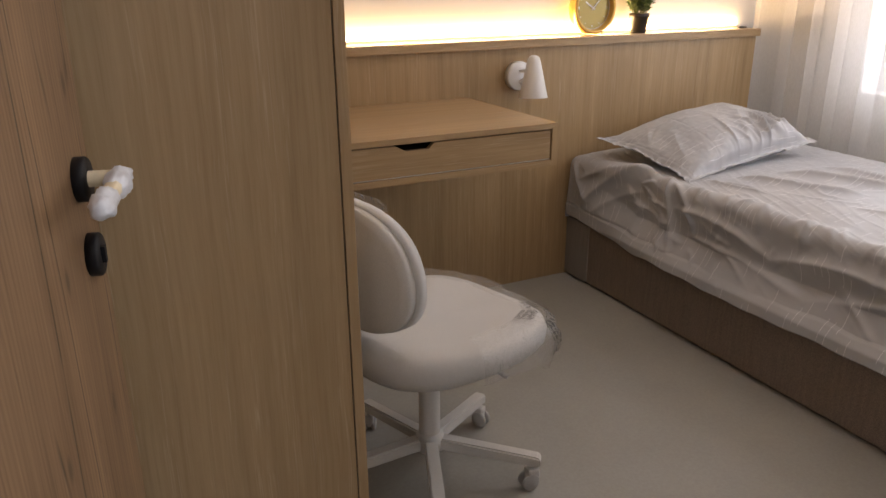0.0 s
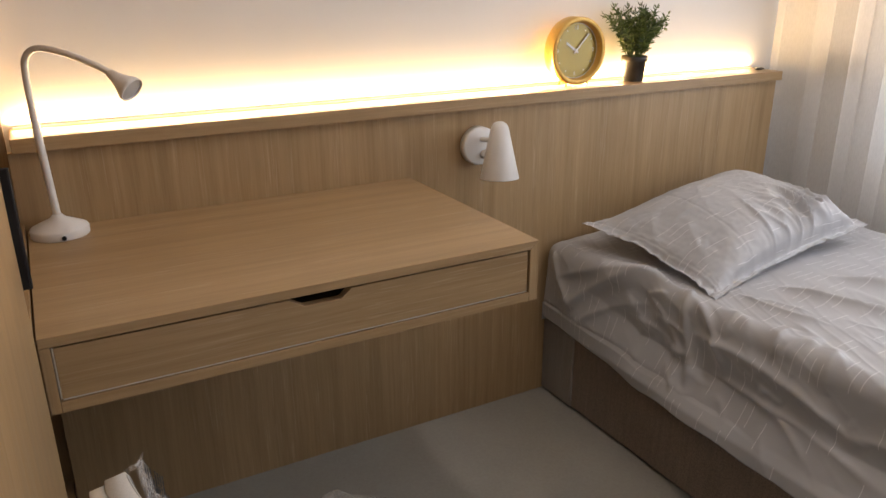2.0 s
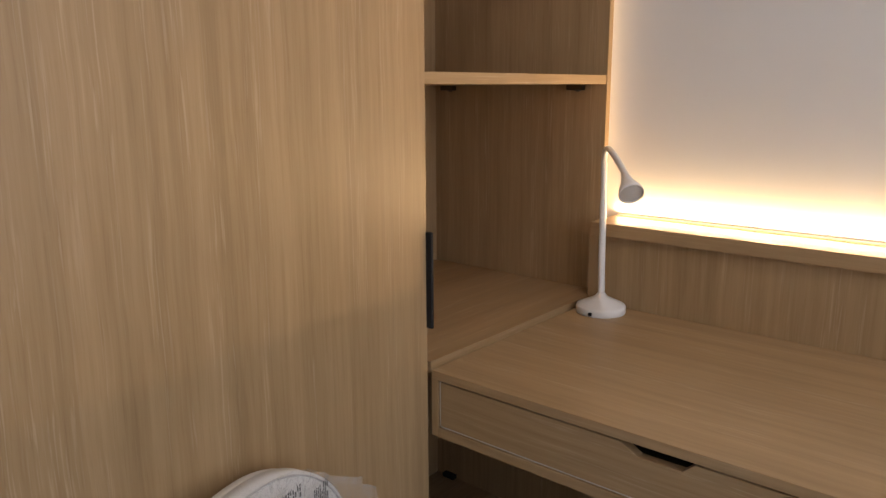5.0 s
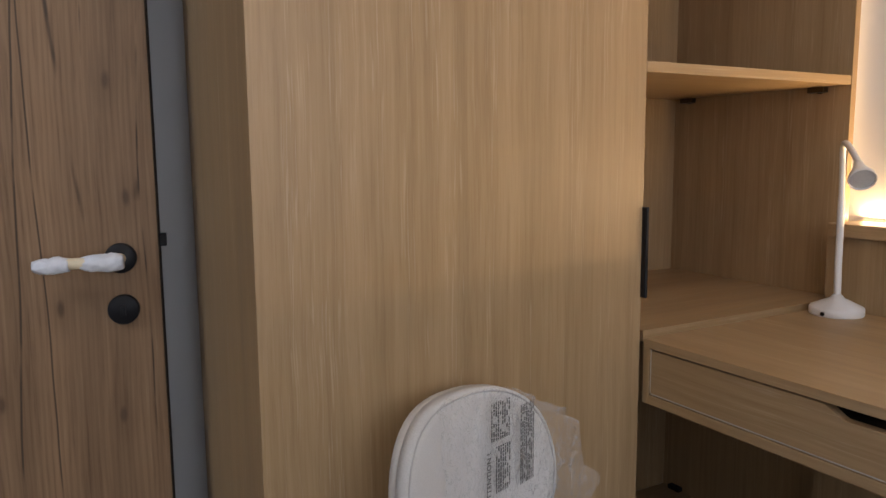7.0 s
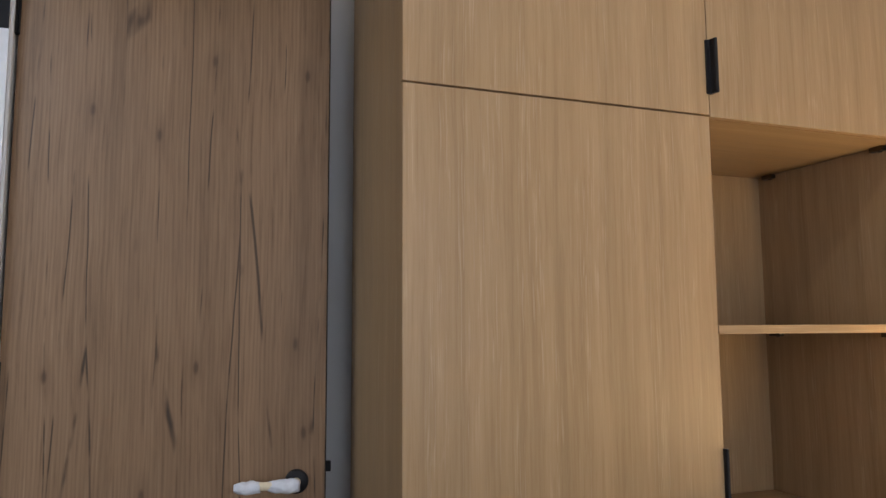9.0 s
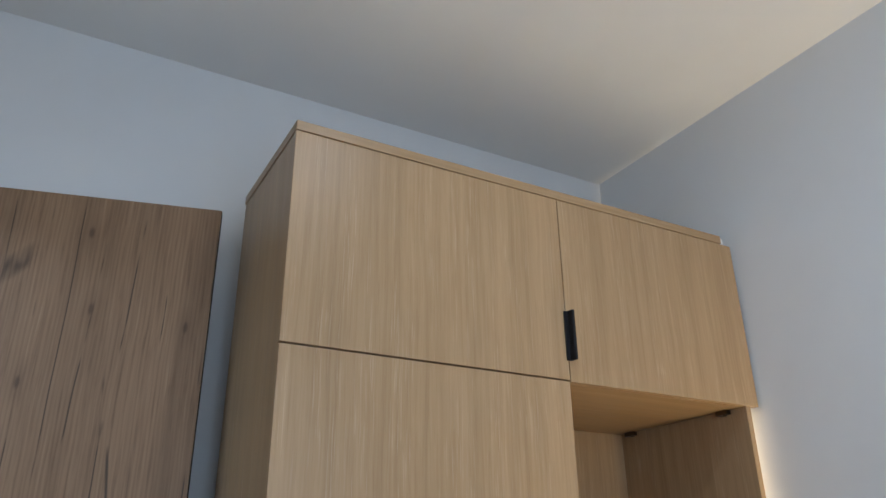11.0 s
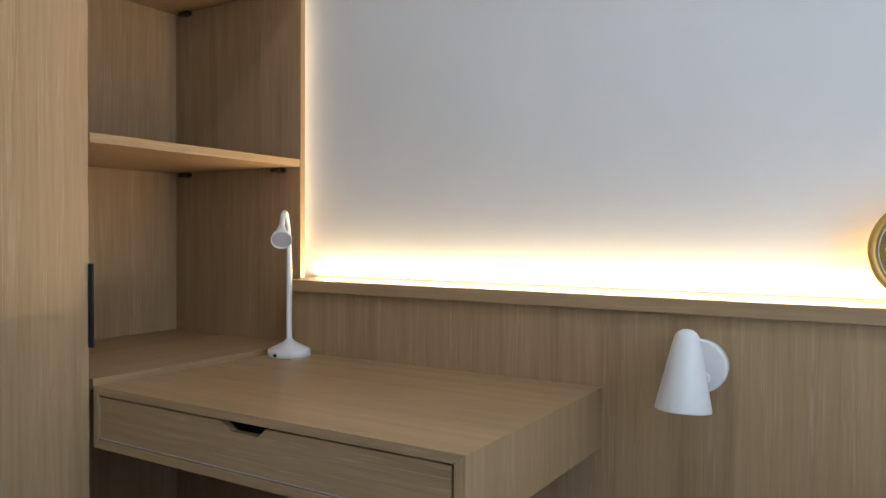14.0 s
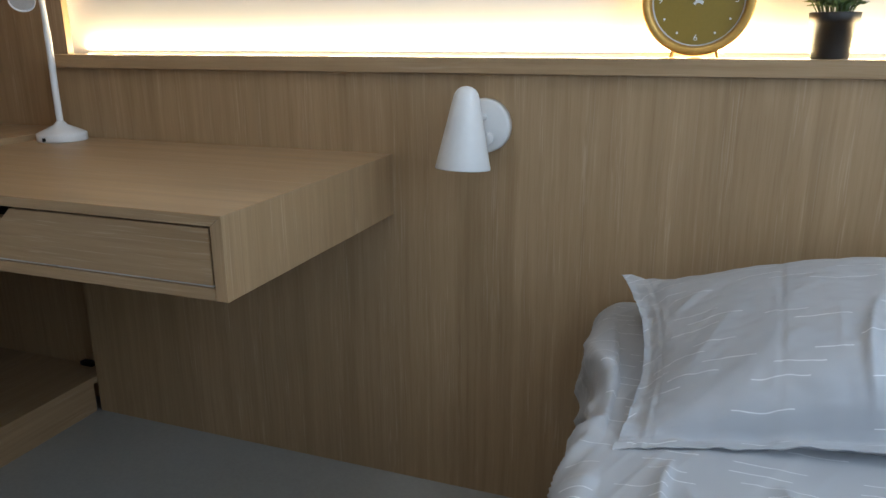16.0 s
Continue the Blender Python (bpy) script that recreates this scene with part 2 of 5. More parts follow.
def speckled(name, colour, rough, metal=0.0, scale=300, amount=0.05, spec=0.5):
    m, t, b = material(name, colour, rough, metal, spec)
    n = Net(t)
    f = n.noise(n.coords((1, 1, 1)), scale, 3.0)
    lo, hi = 1 - amount, 1 + amount
    n.wire(n.mix(1.0, colour, n.ramp(f, [(0.3, (lo, lo, lo)), (0.7, (hi, hi, hi))]), "MULTIPLY"), b.inputs["Base Color"])
    n.bump(f, b, 0.02, 0.0003)
    return m


WHITE_METAL = speckled("white_lacquer", (0.74, 0.74, 0.74), 0.38, scale=40, amount=0.015)
CHAIR_WHITE = speckled("chair_white", (0.62, 0.61, 0.59), 0.55)
CHAIR_FABRIC = speckled("chair_fabric", (0.55, 0.55, 0.545), 0.62, scale=700, amount=0.12, spec=0.2)
CHAIR_GREY = speckled("chair_grey", (0.40, 0.40, 0.40), 0.6)
BLACK = speckled("black_matt", (0.010, 0.010, 0.012), 0.5, spec=0.25)
BLACK_POT = speckled("black_plastic", (0.022, 0.021, 0.02), 0.5)
NICKEL = speckled("nickel", (0.11, 0.095, 0.08), 0.3, 1.0)
GOLD = speckled("gold_wood", (0.60, 0.36, 0.085), 0.33, 0.35, 120, 0.08)
DIAL = speckled("olive_dial", (0.30, 0.215, 0.040), 0.14, 0.25, 200, 0.03)
INK = speckled("grey_print", (0.05, 0.05, 0.05), 0.6)
PALE = speckled("pale_edge", (0.62, 0.60, 0.56), 0.4)
SOIL = speckled("soil", (0.03, 0.022, 0.015), 0.95, scale=120, amount=0.5)
# near-black that puts the shade of narrow gaps into colour; also edges the door
DARK_GAP = speckled("dark_gap", (0.03, 0.025, 0.02), 0.9)
LENS = speckled("lamp_lens", (0.50, 0.50, 0.50), 0.2)
SOCKET = speckled("socket_grey", (0.22, 0.22, 0.22), 0.45)


def film_material(name, clear):
    m, t, b = material(name, (0.86, 0.87, 0.88), 0.07, spec=0.8)
    n = Net(t)
    tr, mx = n.put("BsdfTransparent"), n.put("MixShader", Fac=clear)
    out = t.nodes["Material Output"]
    wr = n.noise(n.coords((1, 1, 0.45)), 55, 4.0, 0.62, 1.6)
    n.bump(wr, b, 0.45, 0.012)
    # less clear, whitish lines along the creases paint in streaky highlights
    fold = n.math("ABSOLUTE", n.math("SUBTRACT", wr, 0.5))
    n.wire(n.ramp(fold, [(0.0, (clear - 0.40,) * 3), (0.010, (clear - 0.12,) * 3), (0.04, (clear + 0.02,) * 3), (0.16, (clear - 0.03,) * 3)]), mx.inputs["Fac"])
    n.wire(b.outputs[0], mx.inputs[1])
    n.wire(tr.outputs[0], mx.inputs[2])
    n.wire(mx.outputs[0], out.inputs["Surface"])
    return m


FILM = film_material("clear_film", 0.89)
MILKY = speckled("milky_wrap", (0.66, 0.69, 0.74), 0.3, scale=60, amount=0.10)
TAPE = speckled("cream_tape", (0.72, 0.62, 0.44), 0.6, scale=80, amount=0.08)


def sheer_material():
    m, t, b = material("sheer_voile", (0.86, 0.85, 0.83), 0.8, spec=0.1)
    n = Net(t)
    tr, tl, m1, m2 = n.put("BsdfTransparent"), n.put("BsdfTranslucent"), n.put("MixShader", Fac=0.55), n.put("MixShader", Fac=0.30)
    tl.inputs["Color"].default_value = (0.9, 0.89, 0.87, 1)
    n.wire(b.outputs[0], m1.inputs[1])
    n.wire(tl.outputs[0], m1.inputs[2])
    n.wire(m1.outputs[0], m2.inputs[1])
    n.wire(tr.outputs[0], m2.inputs[2])
    weave = n.noise(n.coords((260, 260, 60)), 1.0, 2.0)
    n.wire(n.ramp(weave, [(0.3, (0.43, 0.43, 0.43)), (0.7, (0.48, 0.48, 0.48))]), m2.inputs["Fac"])
    n.wire(m2.outputs[0], t.nodes["Material Output"].inputs["Surface"])
    return m


SHEER = sheer_material()


def glass_material(name, rough=0.0):
    m, t, b = material(name, (1, 1, 1), rough)
    b.inputs["Transmission Weight"].default_value = 1.0
    b.inputs["IOR"].default_value = 1.45
    return m


GLASS = glass_material("window_glass")


def led_material():
    m, t, b = material("warm_led", (1, 0.8, 0.5))
    b.inputs["Emission Color"].default_value = (1, 0.72, 0.36, 1)
    b.inputs["Emission Strength"].default_value = 1.2
    return m


LED = led_material()


def leaf_material():
    m, t, b = material("leaf_green", rough=0.5)
    n = Net(t)
    info = n.put("NewGeometry")
    n.wire(n.ramp(info.outputs["Random Per Island"], [(0.0, (0.030, 0.060, 0.014)), (0.5, (0.070, 0.120, 0.026)), (1.0, (0.165, 0.215, 0.055))]), b.inputs["Base Color"])
    b.inputs["Subsurface Weight"].default_value = 0.0
    return m


LEAF = leaf_material()

# ---- building helpers ----
def base_of(ob):
    while ob.parent:
        ob = ob.parent
    return ob.matrix_basis.translation


def thing(name, place, label, category, group="", kind=""):
    ob = new(name)
    ob.matrix_basis = Matrix.Translation(place)
    ob.empty_display_size = 0.1
    return tagged(ob, label, category, group, kind)


def finish(name, bm, mat, smooth=False):
    mesh = bpy.data.meshes.new(name)
    bmesh.ops.recalc_face_normals(bm, faces=bm.faces)
    for f in bm.faces:
        f.smooth = smooth
    bm.to_mesh(mesh)
    bm.free()
    mesh.materials.append(mat)
    return mesh


def part(name, bm, mat, parent, label="", smooth=False):
    """Links a bmesh, drawn in room coordinates, as one mesh under a thing or part."""
    bm.transform(Matrix.Translation(-base_of(parent)))
    ob = new(name, finish(name, bm, mat, smooth))
    ob.parent = parent
    return tagged(ob, label)


def solid(name, bm, mat, label, category, group="", kind="", smooth=False):
    """Links a bmesh as one top-level mesh, with its origin at its base."""
    xs = [v.co for v in bm.verts]
    low = Vector(((min(c.x for c in xs) + max(c.x for c in xs)) / 2, (min(c.y for c in xs) + max(c.y for c in xs)) / 2, min(c.z for c in xs)))
    bm.transform(Matrix.Translation(-low))
    ob = new(name, finish(name, bm, mat, smooth))
    ob.matrix_basis = Matrix.Translation(low)
    return tagged(ob, label, category, group, kind)


def box(x0, x1, y0, y1, z0, z1, bevel=0.0, segments=2, bm=None):
    own = bmesh.new()
    bmesh.ops.create_cube(own, size=1.0, matrix=Matrix.Translation(((x0 + x1) / 2, (y0 + y1) / 2, (z0 + z1) / 2)) @ Matrix.Diagonal((x1 - x0, y1 - y0, z1 - z0, 1)))
    if bevel:
        bmesh.ops.bevel(own, geom=own.edges[:], offset=bevel, segments=segments, affect="EDGES", profile=0.6)
    if bm is None:
        return own
    return join(bm, own)


def join(bm, other):
    mesh = bpy.data.meshes.new("tmp")
    other.to_mesh(mesh)
    other.free()
    bm.from_mesh(mesh)
    bpy.data.meshes.remove(mesh)
    return bm


def moved(bm, m):
    bm.transform(m)
    return bm


def prism(outline, axis, a, b, bevel=0.0):
    """An outline in the plane across the axis, drawn out from a to b."""
    bm = bmesh.new()

    def at(p, q, w):
        return {"x": (w, p, q), "y": (p, w, q), "z": (p, q, w)}[axis]

    lo = [bm.verts.new(at(p, q, a)) for p, q in outline]
    hi = [bm.verts.new(at(p, q, b)) for p, q in outline]
    bm.faces.new(lo)
    bm.faces.new(hi[::-1])
    k = len(lo)
    for i in range(k):
        bm.faces.new((lo[i], lo[(i + 1) % k], hi[(i + 1) % k], hi[i]))
    if bevel:
        bmesh.ops.recalc_face_normals(bm, faces=bm.faces)
        bmesh.ops.bevel(bm, geom=bm.edges[:], offset=bevel, segments=1, affect="EDGES")
    return bm


def lathe(profile, m=None, steps=40):
    """Turns (radius, height) pairs round z; ends of zero radius close."""
    bm = bmesh.new()
    rings = []
    for r, h in profile:
        if r < 1e-6:
            rings.append([bm.verts.new((0, 0, h))])
        else:
            rings.append([bm.verts.new((r * math.cos(2 * math.pi * i / steps), r * math.sin(2 * math.pi * i / steps), h)) for i in range(steps)])
    for a, b in zip(rings, rings[1:]):
        for i in range(steps):
            j = (i + 1) % steps
            if len(a) == 1 and len(b) > 1:
                bm.faces.new((a[0], b[i], b[j]))
            elif len(b) == 1 and len(a) > 1:
                bm.faces.new((a[i], b[0], a[j]))
            elif len(a) > 1:
                bm.faces.new((a[i], b[i], b[j], a[j]))
    if m is not None:
        bm.transform(m)
    return bm


def smooth_line(points, per=8):
    """A Catmull-Rom curve through the points."""
    p = [Vector(q) for q in points]
    p = [p[0] * 2 - p[1], *p, p[-1] * 2 - p[-2]]
    out = []
    for i in range(1, len(p) - 2):
        for s in range(per):
            t = s / per
            a, b, c, d = p[i - 1], p[i], p[i + 1], p[i + 2]
            out.append(0.5 * ((2 * b) + (c - a) * t + (2 * a - 5 * b + 4 * c - d) * t * t + (3 * b - a - 3 * c + d) * t ** 3))
    out.append(p[-2])
    return out


def tube(points, radius, steps=14, flat=1.0, caps=True):
    """A round bar along the points; radius is a number or one for each point."""
    bm, rings = bmesh.new(), []
    n = len(points)
    radii = radius if isinstance(radius, (list, tuple)) else [radius] * n
    side = None
    for i, p in enumerate(points):
        p = Vector(p)
        ahead = (Vector(points[min(i + 1, n - 1)]) - Vector(points[max(i - 1, 0)])).normalized()
        if side is None:
            side = ahead.cross(Vector((0, 0, 1)) if abs(ahead.z) < 0.9 else Vector((0, 1, 0))).normalized()
        side = (side - ahead * side.dot(ahead)).normalized()
        up = ahead.cross(side)
        rings.append([bm.verts.new(p + radii[i] * (math.cos(2 * math.pi * k / steps) * side + flat * math.sin(2 * math.pi * k / steps) * up)) for k in range(steps)])
    for a, b in zip(rings, rings[1:]):
        for k in range(steps):
            bm.faces.new((a[k], a[(k + 1) % steps], b[(k + 1) % steps], b[k]))
    if caps:
        bm.faces.new(rings[0][::-1])
        bm.faces.new(rings[-1])
    return bm


def text_mesh(words, size, m):
    """Flat lettering as a bmesh, its middle at the origin before the pose m."""
    curve = bpy.data.curves.new("letters", "FONT")
    curve.body, curve.size, curve.align_x, curve.align_y, curve.extrude = words, size, "CENTER", "CENTER", 0.0003
    curve.resolution_u = 3
    ob = bpy.data.objects.new("letters", curve)
    scene.collection.objects.link(ob)
    bpy.context.view_layer.update()
    mesh = bpy.data.meshes.new_from_object(ob.evaluated_get(bpy.context.evaluated_depsgraph_get()))
    bpy.data.objects.remove(ob)
    bm = bmesh.new()
    bm.from_mesh(mesh)
    bpy.data.meshes.remove(mesh)
    bm.transform(m)
    return bm

# ---- setting ----
WX0, WX1, WY0, WY1, TOP = 1.283, 4.32, 2.33, 4.54, 2.75      # room: west, east, south, north, ceiling
DOOR_X0, DOOR_X1, DOOR_TOP = 1.335, 2.075, 2.205            # doorway in the south wall
WIN_Y0, WIN_Y1, WIN_Z0, WIN_Z1 = 2.55, 4.05, 0.69, 2.30     # window in the east wall
HALL_Y, HALL_X0, HALL_X1 = 0.75, 0.85, 2.95


def structure(name, bm, mat, label, category):
    return solid(name, bm, mat, label, category, kind="structure")


def floor_slab():
    bm = bmesh.new()
    box(HALL_X0, WX1 + 0.1, HALL_Y, WY1 + 0.1, -0.12, 0.0, bm=bm)
    return bm


structure("floor", floor_slab(), FLOOR, "matt warm-grey vinyl floor", "floor")
structure("ceiling", box(HALL_X0 - 0.1, WX1 + 0.2, HALL_Y - 0.1, WY1 + 0.2, TOP, TOP + 0.1), CEILING, "plain off-white painted ceiling", "ceiling")
structure("wall_north", box(WX0 - 0.12, WX1 + 0.15, WY1, WY1 + 0.12, 0, TOP), WALL, "pale grey painted wall above the lit ledge", "wall")
structure("wall_west", box(WX0 - 0.12, WX0, WY0 - 0.12, WY1, 0, TOP), WALL, "pale grey painted wall behind the wardrobe", "wall")


def holed_wall(axis, at, thick, a0, a1, h0, h1, o0, o1, p0, p1):
    """A wall with one opening, made of butted blocks."""
    bm = bmesh.new()
    for u0, u1, z0, z1 in ((a0, o0, h0, h1), (o1, a1, h0, h1), (o0, o1, p1, h1), (o0, o1, h0, p0)):
        if u1 - u0 > 1e-4 and z1 - z0 > 1e-4:
            if axis == "x":
                box(u0, u1, at, at + thick, z0, z1, bm=bm)
            else:
                box(at, at + thick, u0, u1, z0, z1, bm=bm)
    return bm


structure("wall_south", holed_wall("x", WY0 - 0.12, 0.12, WX0, WX1 + 0.15, 0, TOP, DOOR_X0, DOOR_X1, 0, DOOR_TOP), WALL, "pale grey painted wall with the open doorway", "wall")
structure("wall_east", holed_wall("y", WX1, 0.15, WY0, WY1, 0, TOP, WIN_Y0, WIN_Y1, WIN_Z0, WIN_Z1), WALL, "pale grey painted wall with the curtained window", "wall")
structure("wall_hall_west", box(HALL_X0 - 0.1, HALL_X0, HALL_Y - 0.1, WY0 - 0.12, 0, TOP), WALL, "white painted wall of the hall", "wall")
structure("wall_hall_east", box(HALL_X1, HALL_X1 + 0.1, HALL_Y - 0.1, WY0 - 0.12, 0, TOP), WALL, "white painted wall of the hall", "wall")
structure("wall_hall_south", box(HALL_X0, HALL_X1, HALL_Y - 0.1, HALL_Y, 0, TOP), WALL, "white painted wall of the hall", "wall")
structure("wall_hall_north", box(HALL_X0, WX0 - 0.12, WY0 - 0.12, WY0 - 0.02, 0, TOP), WALL, "white painted wall of the hall", "wall")

# box added to carry the hall fill; no such lamp is known there
fill_box = thing("hall_fill_box", (2.36, 1.30, 2.44), "white box added above the hall's fill light", "ceiling light")
part("housing", box(1.98, 2.74, 0.92, 1.68, 2.445, TOP, 0.01), WHITE_METAL, fill_box)

downlight = thing("downlight", (2.78, 3.45, 2.735), "small round white ceiling downlight", "downlight")
part("trim_ring", lathe([(0.050, -0.004), (0.062, -0.006), (0.064, 0.0), (0.064, 0.015), (0.052, 0.015)], Matrix.Translation((2.78, 3.45, 2.735)), 36), WHITE_METAL, downlight, smooth=True)


def door_frame():
    """White door lining with a stop, and a flat casing on the room side."""
    f = thing("door_frame", (1.7, WY0, 0), "white painted door lining and flat casing", "door frame", kind="structure")
    y0, y1 = WY0 - 0.14, WY0 + 0.012
    part("jamb", box(DOOR_X0 - 0.002, DOOR_X0 + 0.022, y0, y1, 0, DOOR_TOP + 0.003, 0.002), WHITE_FRAME, f)
    part("jamb", box(DOOR_X1 - 0.022, DOOR_X1 + 0.002, y0, y1, 0, DOOR_TOP + 0.003, 0.002), WHITE_FRAME, f)
    part("head", box(DOOR_X0 + 0.022, DOOR_X1 - 0.022, y0, y1, DOOR_TOP - 0.02, DOOR_TOP + 0.003, 0.002), WHITE_FRAME, f)
    part("stop", box(DOOR_X0 + 0.022, DOOR_X0 + 0.034, y0 + 0.02, y1 - 0.05, 0, DOOR_TOP - 0.02, 0.002), WHITE_FRAME, f)
    part("stop", box(DOOR_X1 - 0.034, DOOR_X1 - 0.022, y0 + 0.02, y1 - 0.05, 0, DOOR_TOP - 0.02, 0.002), WHITE_FRAME, f)
    part("stop", box(DOOR_X0 + 0.034, DOOR_X1 - 0.034, y0 + 0.02, y1 - 0.05, DOOR_TOP - 0.032, DOOR_TOP - 0.02, 0.002), WHITE_FRAME, f)
    part("casing", box(WX0 + 0.002, DOOR_X0 + 0.012, WY0 + 0.001, WY0 + 0.018, 0, DOOR_TOP + 0.07, 0.003), WHITE_FRAME, f)
    part("casing", box(DOOR_X1 - 0.012, DOOR_X1 + 0.06, WY0 + 0.001, WY0 + 0.018, 0, DOOR_TOP + 0.07, 0.003), WHITE_FRAME, f)
    part("casing", box(DOOR_X0 + 0.013, DOOR_X1 - 0.013, WY0 + 0.001, WY0 + 0.018, DOOR_TOP - 0.008, DOOR_TOP + 0.07, 0.003), WHITE_FRAME, f)
    for z in (0.25, 1.15, 1.993):
        part("hinge_plate", box(DOOR_X0 + 0.022, DOOR_X0 + 0.0245, WY0 - 0.014, WY0 + 0.011, z - 0.05, z + 0.05, 0.0008), BLACK, f, "matt black hinge plate")
    return f


door_frame()

# The open leaf: hinge side at H, free edge at E, room face towards the east.
H, E = Vector((1.325, 2.354, 0)), Vector((1.490, 3.041, 0))


def door_leaf():
    width = (E - H).length
    yaw = math.degrees(math.atan2(E.y - H.y, E.x - H.x))
    m = pose(H.x, H.y, 0, 0, 0, yaw)      # local x along the leaf, local -y the room face
    d = thing("door_1", H, "open rustic oak door leaf with dark cracks", "door", kind="structure")
    leaf = part("leaf", moved(box(0.0, width, 0.0, 0.04, 0.008, 2.187, 0.0015), m), RUSTIC, d)
    for z in (0.25, 1.15, 1.993):
        hinge = box(-0.012, 0.004, -0.006, 0.004, z - 0.05, z + 0.05, 0.001)
        join(hinge, lathe([(0, -0.05), (0.006, -0.05), (0.006, 0.05), (0, 0.05)], Matrix.Translation((-0.006, -0.008, z)), 12))
        part("hinge", moved(hinge, m), BLACK, d, "matt black hinge")
    part("edge_strip", moved(box(width + 0.0002, width + 0.0014, 0.002, 0.038, 0.01, 2.185), m), DARK_GAP, d)
    part("latch", moved(box(width + 0.001, width + 0.013, 0.013, 0.027, 0.945, 0.968, 0.002), m), BLACK, d, "black spring latch")
    rx = width - 0.062
    rose = part("rose", lathe([(0, 0.0), (0.026, 0.0), (0.026, 0.011), (0.0245, 0.013), (0, 0.013)], m @ Matrix.Translation((rx, 0, 0.929)) @ pose(0, 0, 0, 90), 36), BLACK, d, "round black rose", True)
    key = lathe([(0, 0.0), (0.026, 0.0), (0.026, 0.011), (0.0245, 0.013), (0, 0.013)], m @ Matrix.Translation((rx, 0, 0.838)) @ pose(0, 0, 0, 90), 36)
    part("escutcheon", key, BLACK, d, "round black lock escutcheon", True)
    turn = box(-0.004, 0.004, -0.018, -0.012, -0.010, 0.010, 0.001)
    part("thumb_turn", moved(turn, m @ Matrix.Translation((rx, 0, 0.838))), BLACK, d)
    lever = part("lever", moved(tube(smooth_line([(0, -0.008, 0), (0, -0.035, 0), (-0.012, -0.046, 0), (-0.03, -0.048, 0), (-0.07, -0.048, -0.001), (-0.115, -0.048, -0.003)], 6), 0.0095, 16), m @ Matrix.Translation((rx, 0, 0.929))), TAPE, d, "lever handle in cream protective paper", True)

    def wrap(x0, x1, seed, r0):
        bm, rings, steps = bmesh.new(), [], 28
        rng = random.Random(seed)
        for i in range(15):
            t = i / 14
            x = x0 + (x1 - x0) * t
            swell = r0 * (0.80 + 0.20 * math.sin(math.pi * t)) * (1 - 0.35 * max(0, t - 0.75) / 0.25)
            ring = []
            for k in range(steps):
                a = 2 * math.pi * k / steps
                r = swell * (1 + 0.22 * noise.noise((math.cos(a) * 2.6, math.sin(a) * 2.6 + seed, x * 70)) + 0.10 * noise.noise((math.cos(a) * 6, math.sin(a) * 6 + seed, x * 240)) + 0.07 * math.sin(a * 2 + t * 9 + seed))
                ring.append(bm.verts.new((x, -0.048 + r * math.cos(a), -0.0015 + r * 1.1 * math.sin(a))))
            rings.append(ring)
        for a, b in zip(rings, rings[1:]):
            for k in range(steps):
                bm.faces.new((a[k], a[(k + 1) % steps], b[(k + 1) % steps], b[k]))
        bm.faces.new(rings[0][::-1])
        bm.faces.new(rings[-1])
        return bm

    part("plastic_wrap", moved(wrap(0.010, -0.060, 3, 0.0138), m @ Matrix.Translation((rx, 0, 0.929))), MILKY, lever, "crumpled milky plastic wrap", True)
    part("plastic_wrap", moved(wrap(-0.074, -0.130, 8, 0.0128), m @ Matrix.Translation((rx, 0, 0.927))), MILKY, lever, "crumpled milky plastic wrap", True)
    return d


door_leaf()


def window():
    w = thing("window_1", (WX1 + 0.08, (WIN_Y0 + WIN_Y1) / 2, WIN_Z0), "white framed sliding window in bright daylight", "window", kind="structure")
    x0, x1 = WX1 + 0.105, WX1 + 0.145
    fr = bmesh.new()
    for a, b, c, d in ((WIN_Y0, WIN_Y1, WIN_Z0, WIN_Z0 + 0.05), (WIN_Y0, WIN_Y1, WIN_Z1 - 0.05, WIN_Z1), (WIN_Y0, WIN_Y0 + 0.045, WIN_Z0 + 0.05, WIN_Z1 - 0.05), (WIN_Y1 - 0.045, WIN_Y1, WIN_Z0 + 0.05, WIN_Z1 - 0.05), (3.28, 3.32, WIN_Z0 + 0.05, WIN_Z1 - 0.05)):
        box(x0, x1, a, b, c, d, 0.003, bm=fr)
    part("window_frame", fr, WHITE_FRAME, w)
    for a, b in ((WIN_Y0 + 0.045, 3.28), (3.32, WIN_Y1 - 0.045)):
        pane = part("pane", box(x0 + 0.018, x0 + 0.023, a, b, WIN_Z0 + 0.05, WIN_Z1 - 0.05), GLASS, w)
        pane.visible_shadow = False
    part("window_sill", box(WX1 - 0.012, WX1 + 0.105, WIN_Y0 + 0.003, WIN_Y1 - 0.003, WIN_Z0 + 0.001, WIN_Z0 + 0.02, 0.003), WHITE_FRAME, w)
    return w


window()

# Ground and distance outside the window.
structure("ground", box(WX1 + 0.6, 60, -40, 40, -9.2, -9.0), plaster("outside_ground", (0.35, 0.35, 0.33)), "pale paved ground far below the window", "ground")

# ---- wardrobe with open shelves ----
FX = 1.850                    # front plane of the doors
WS, WM, WN = 3.114, 3.852, 4.516   # south end, edge of the tall door, north end


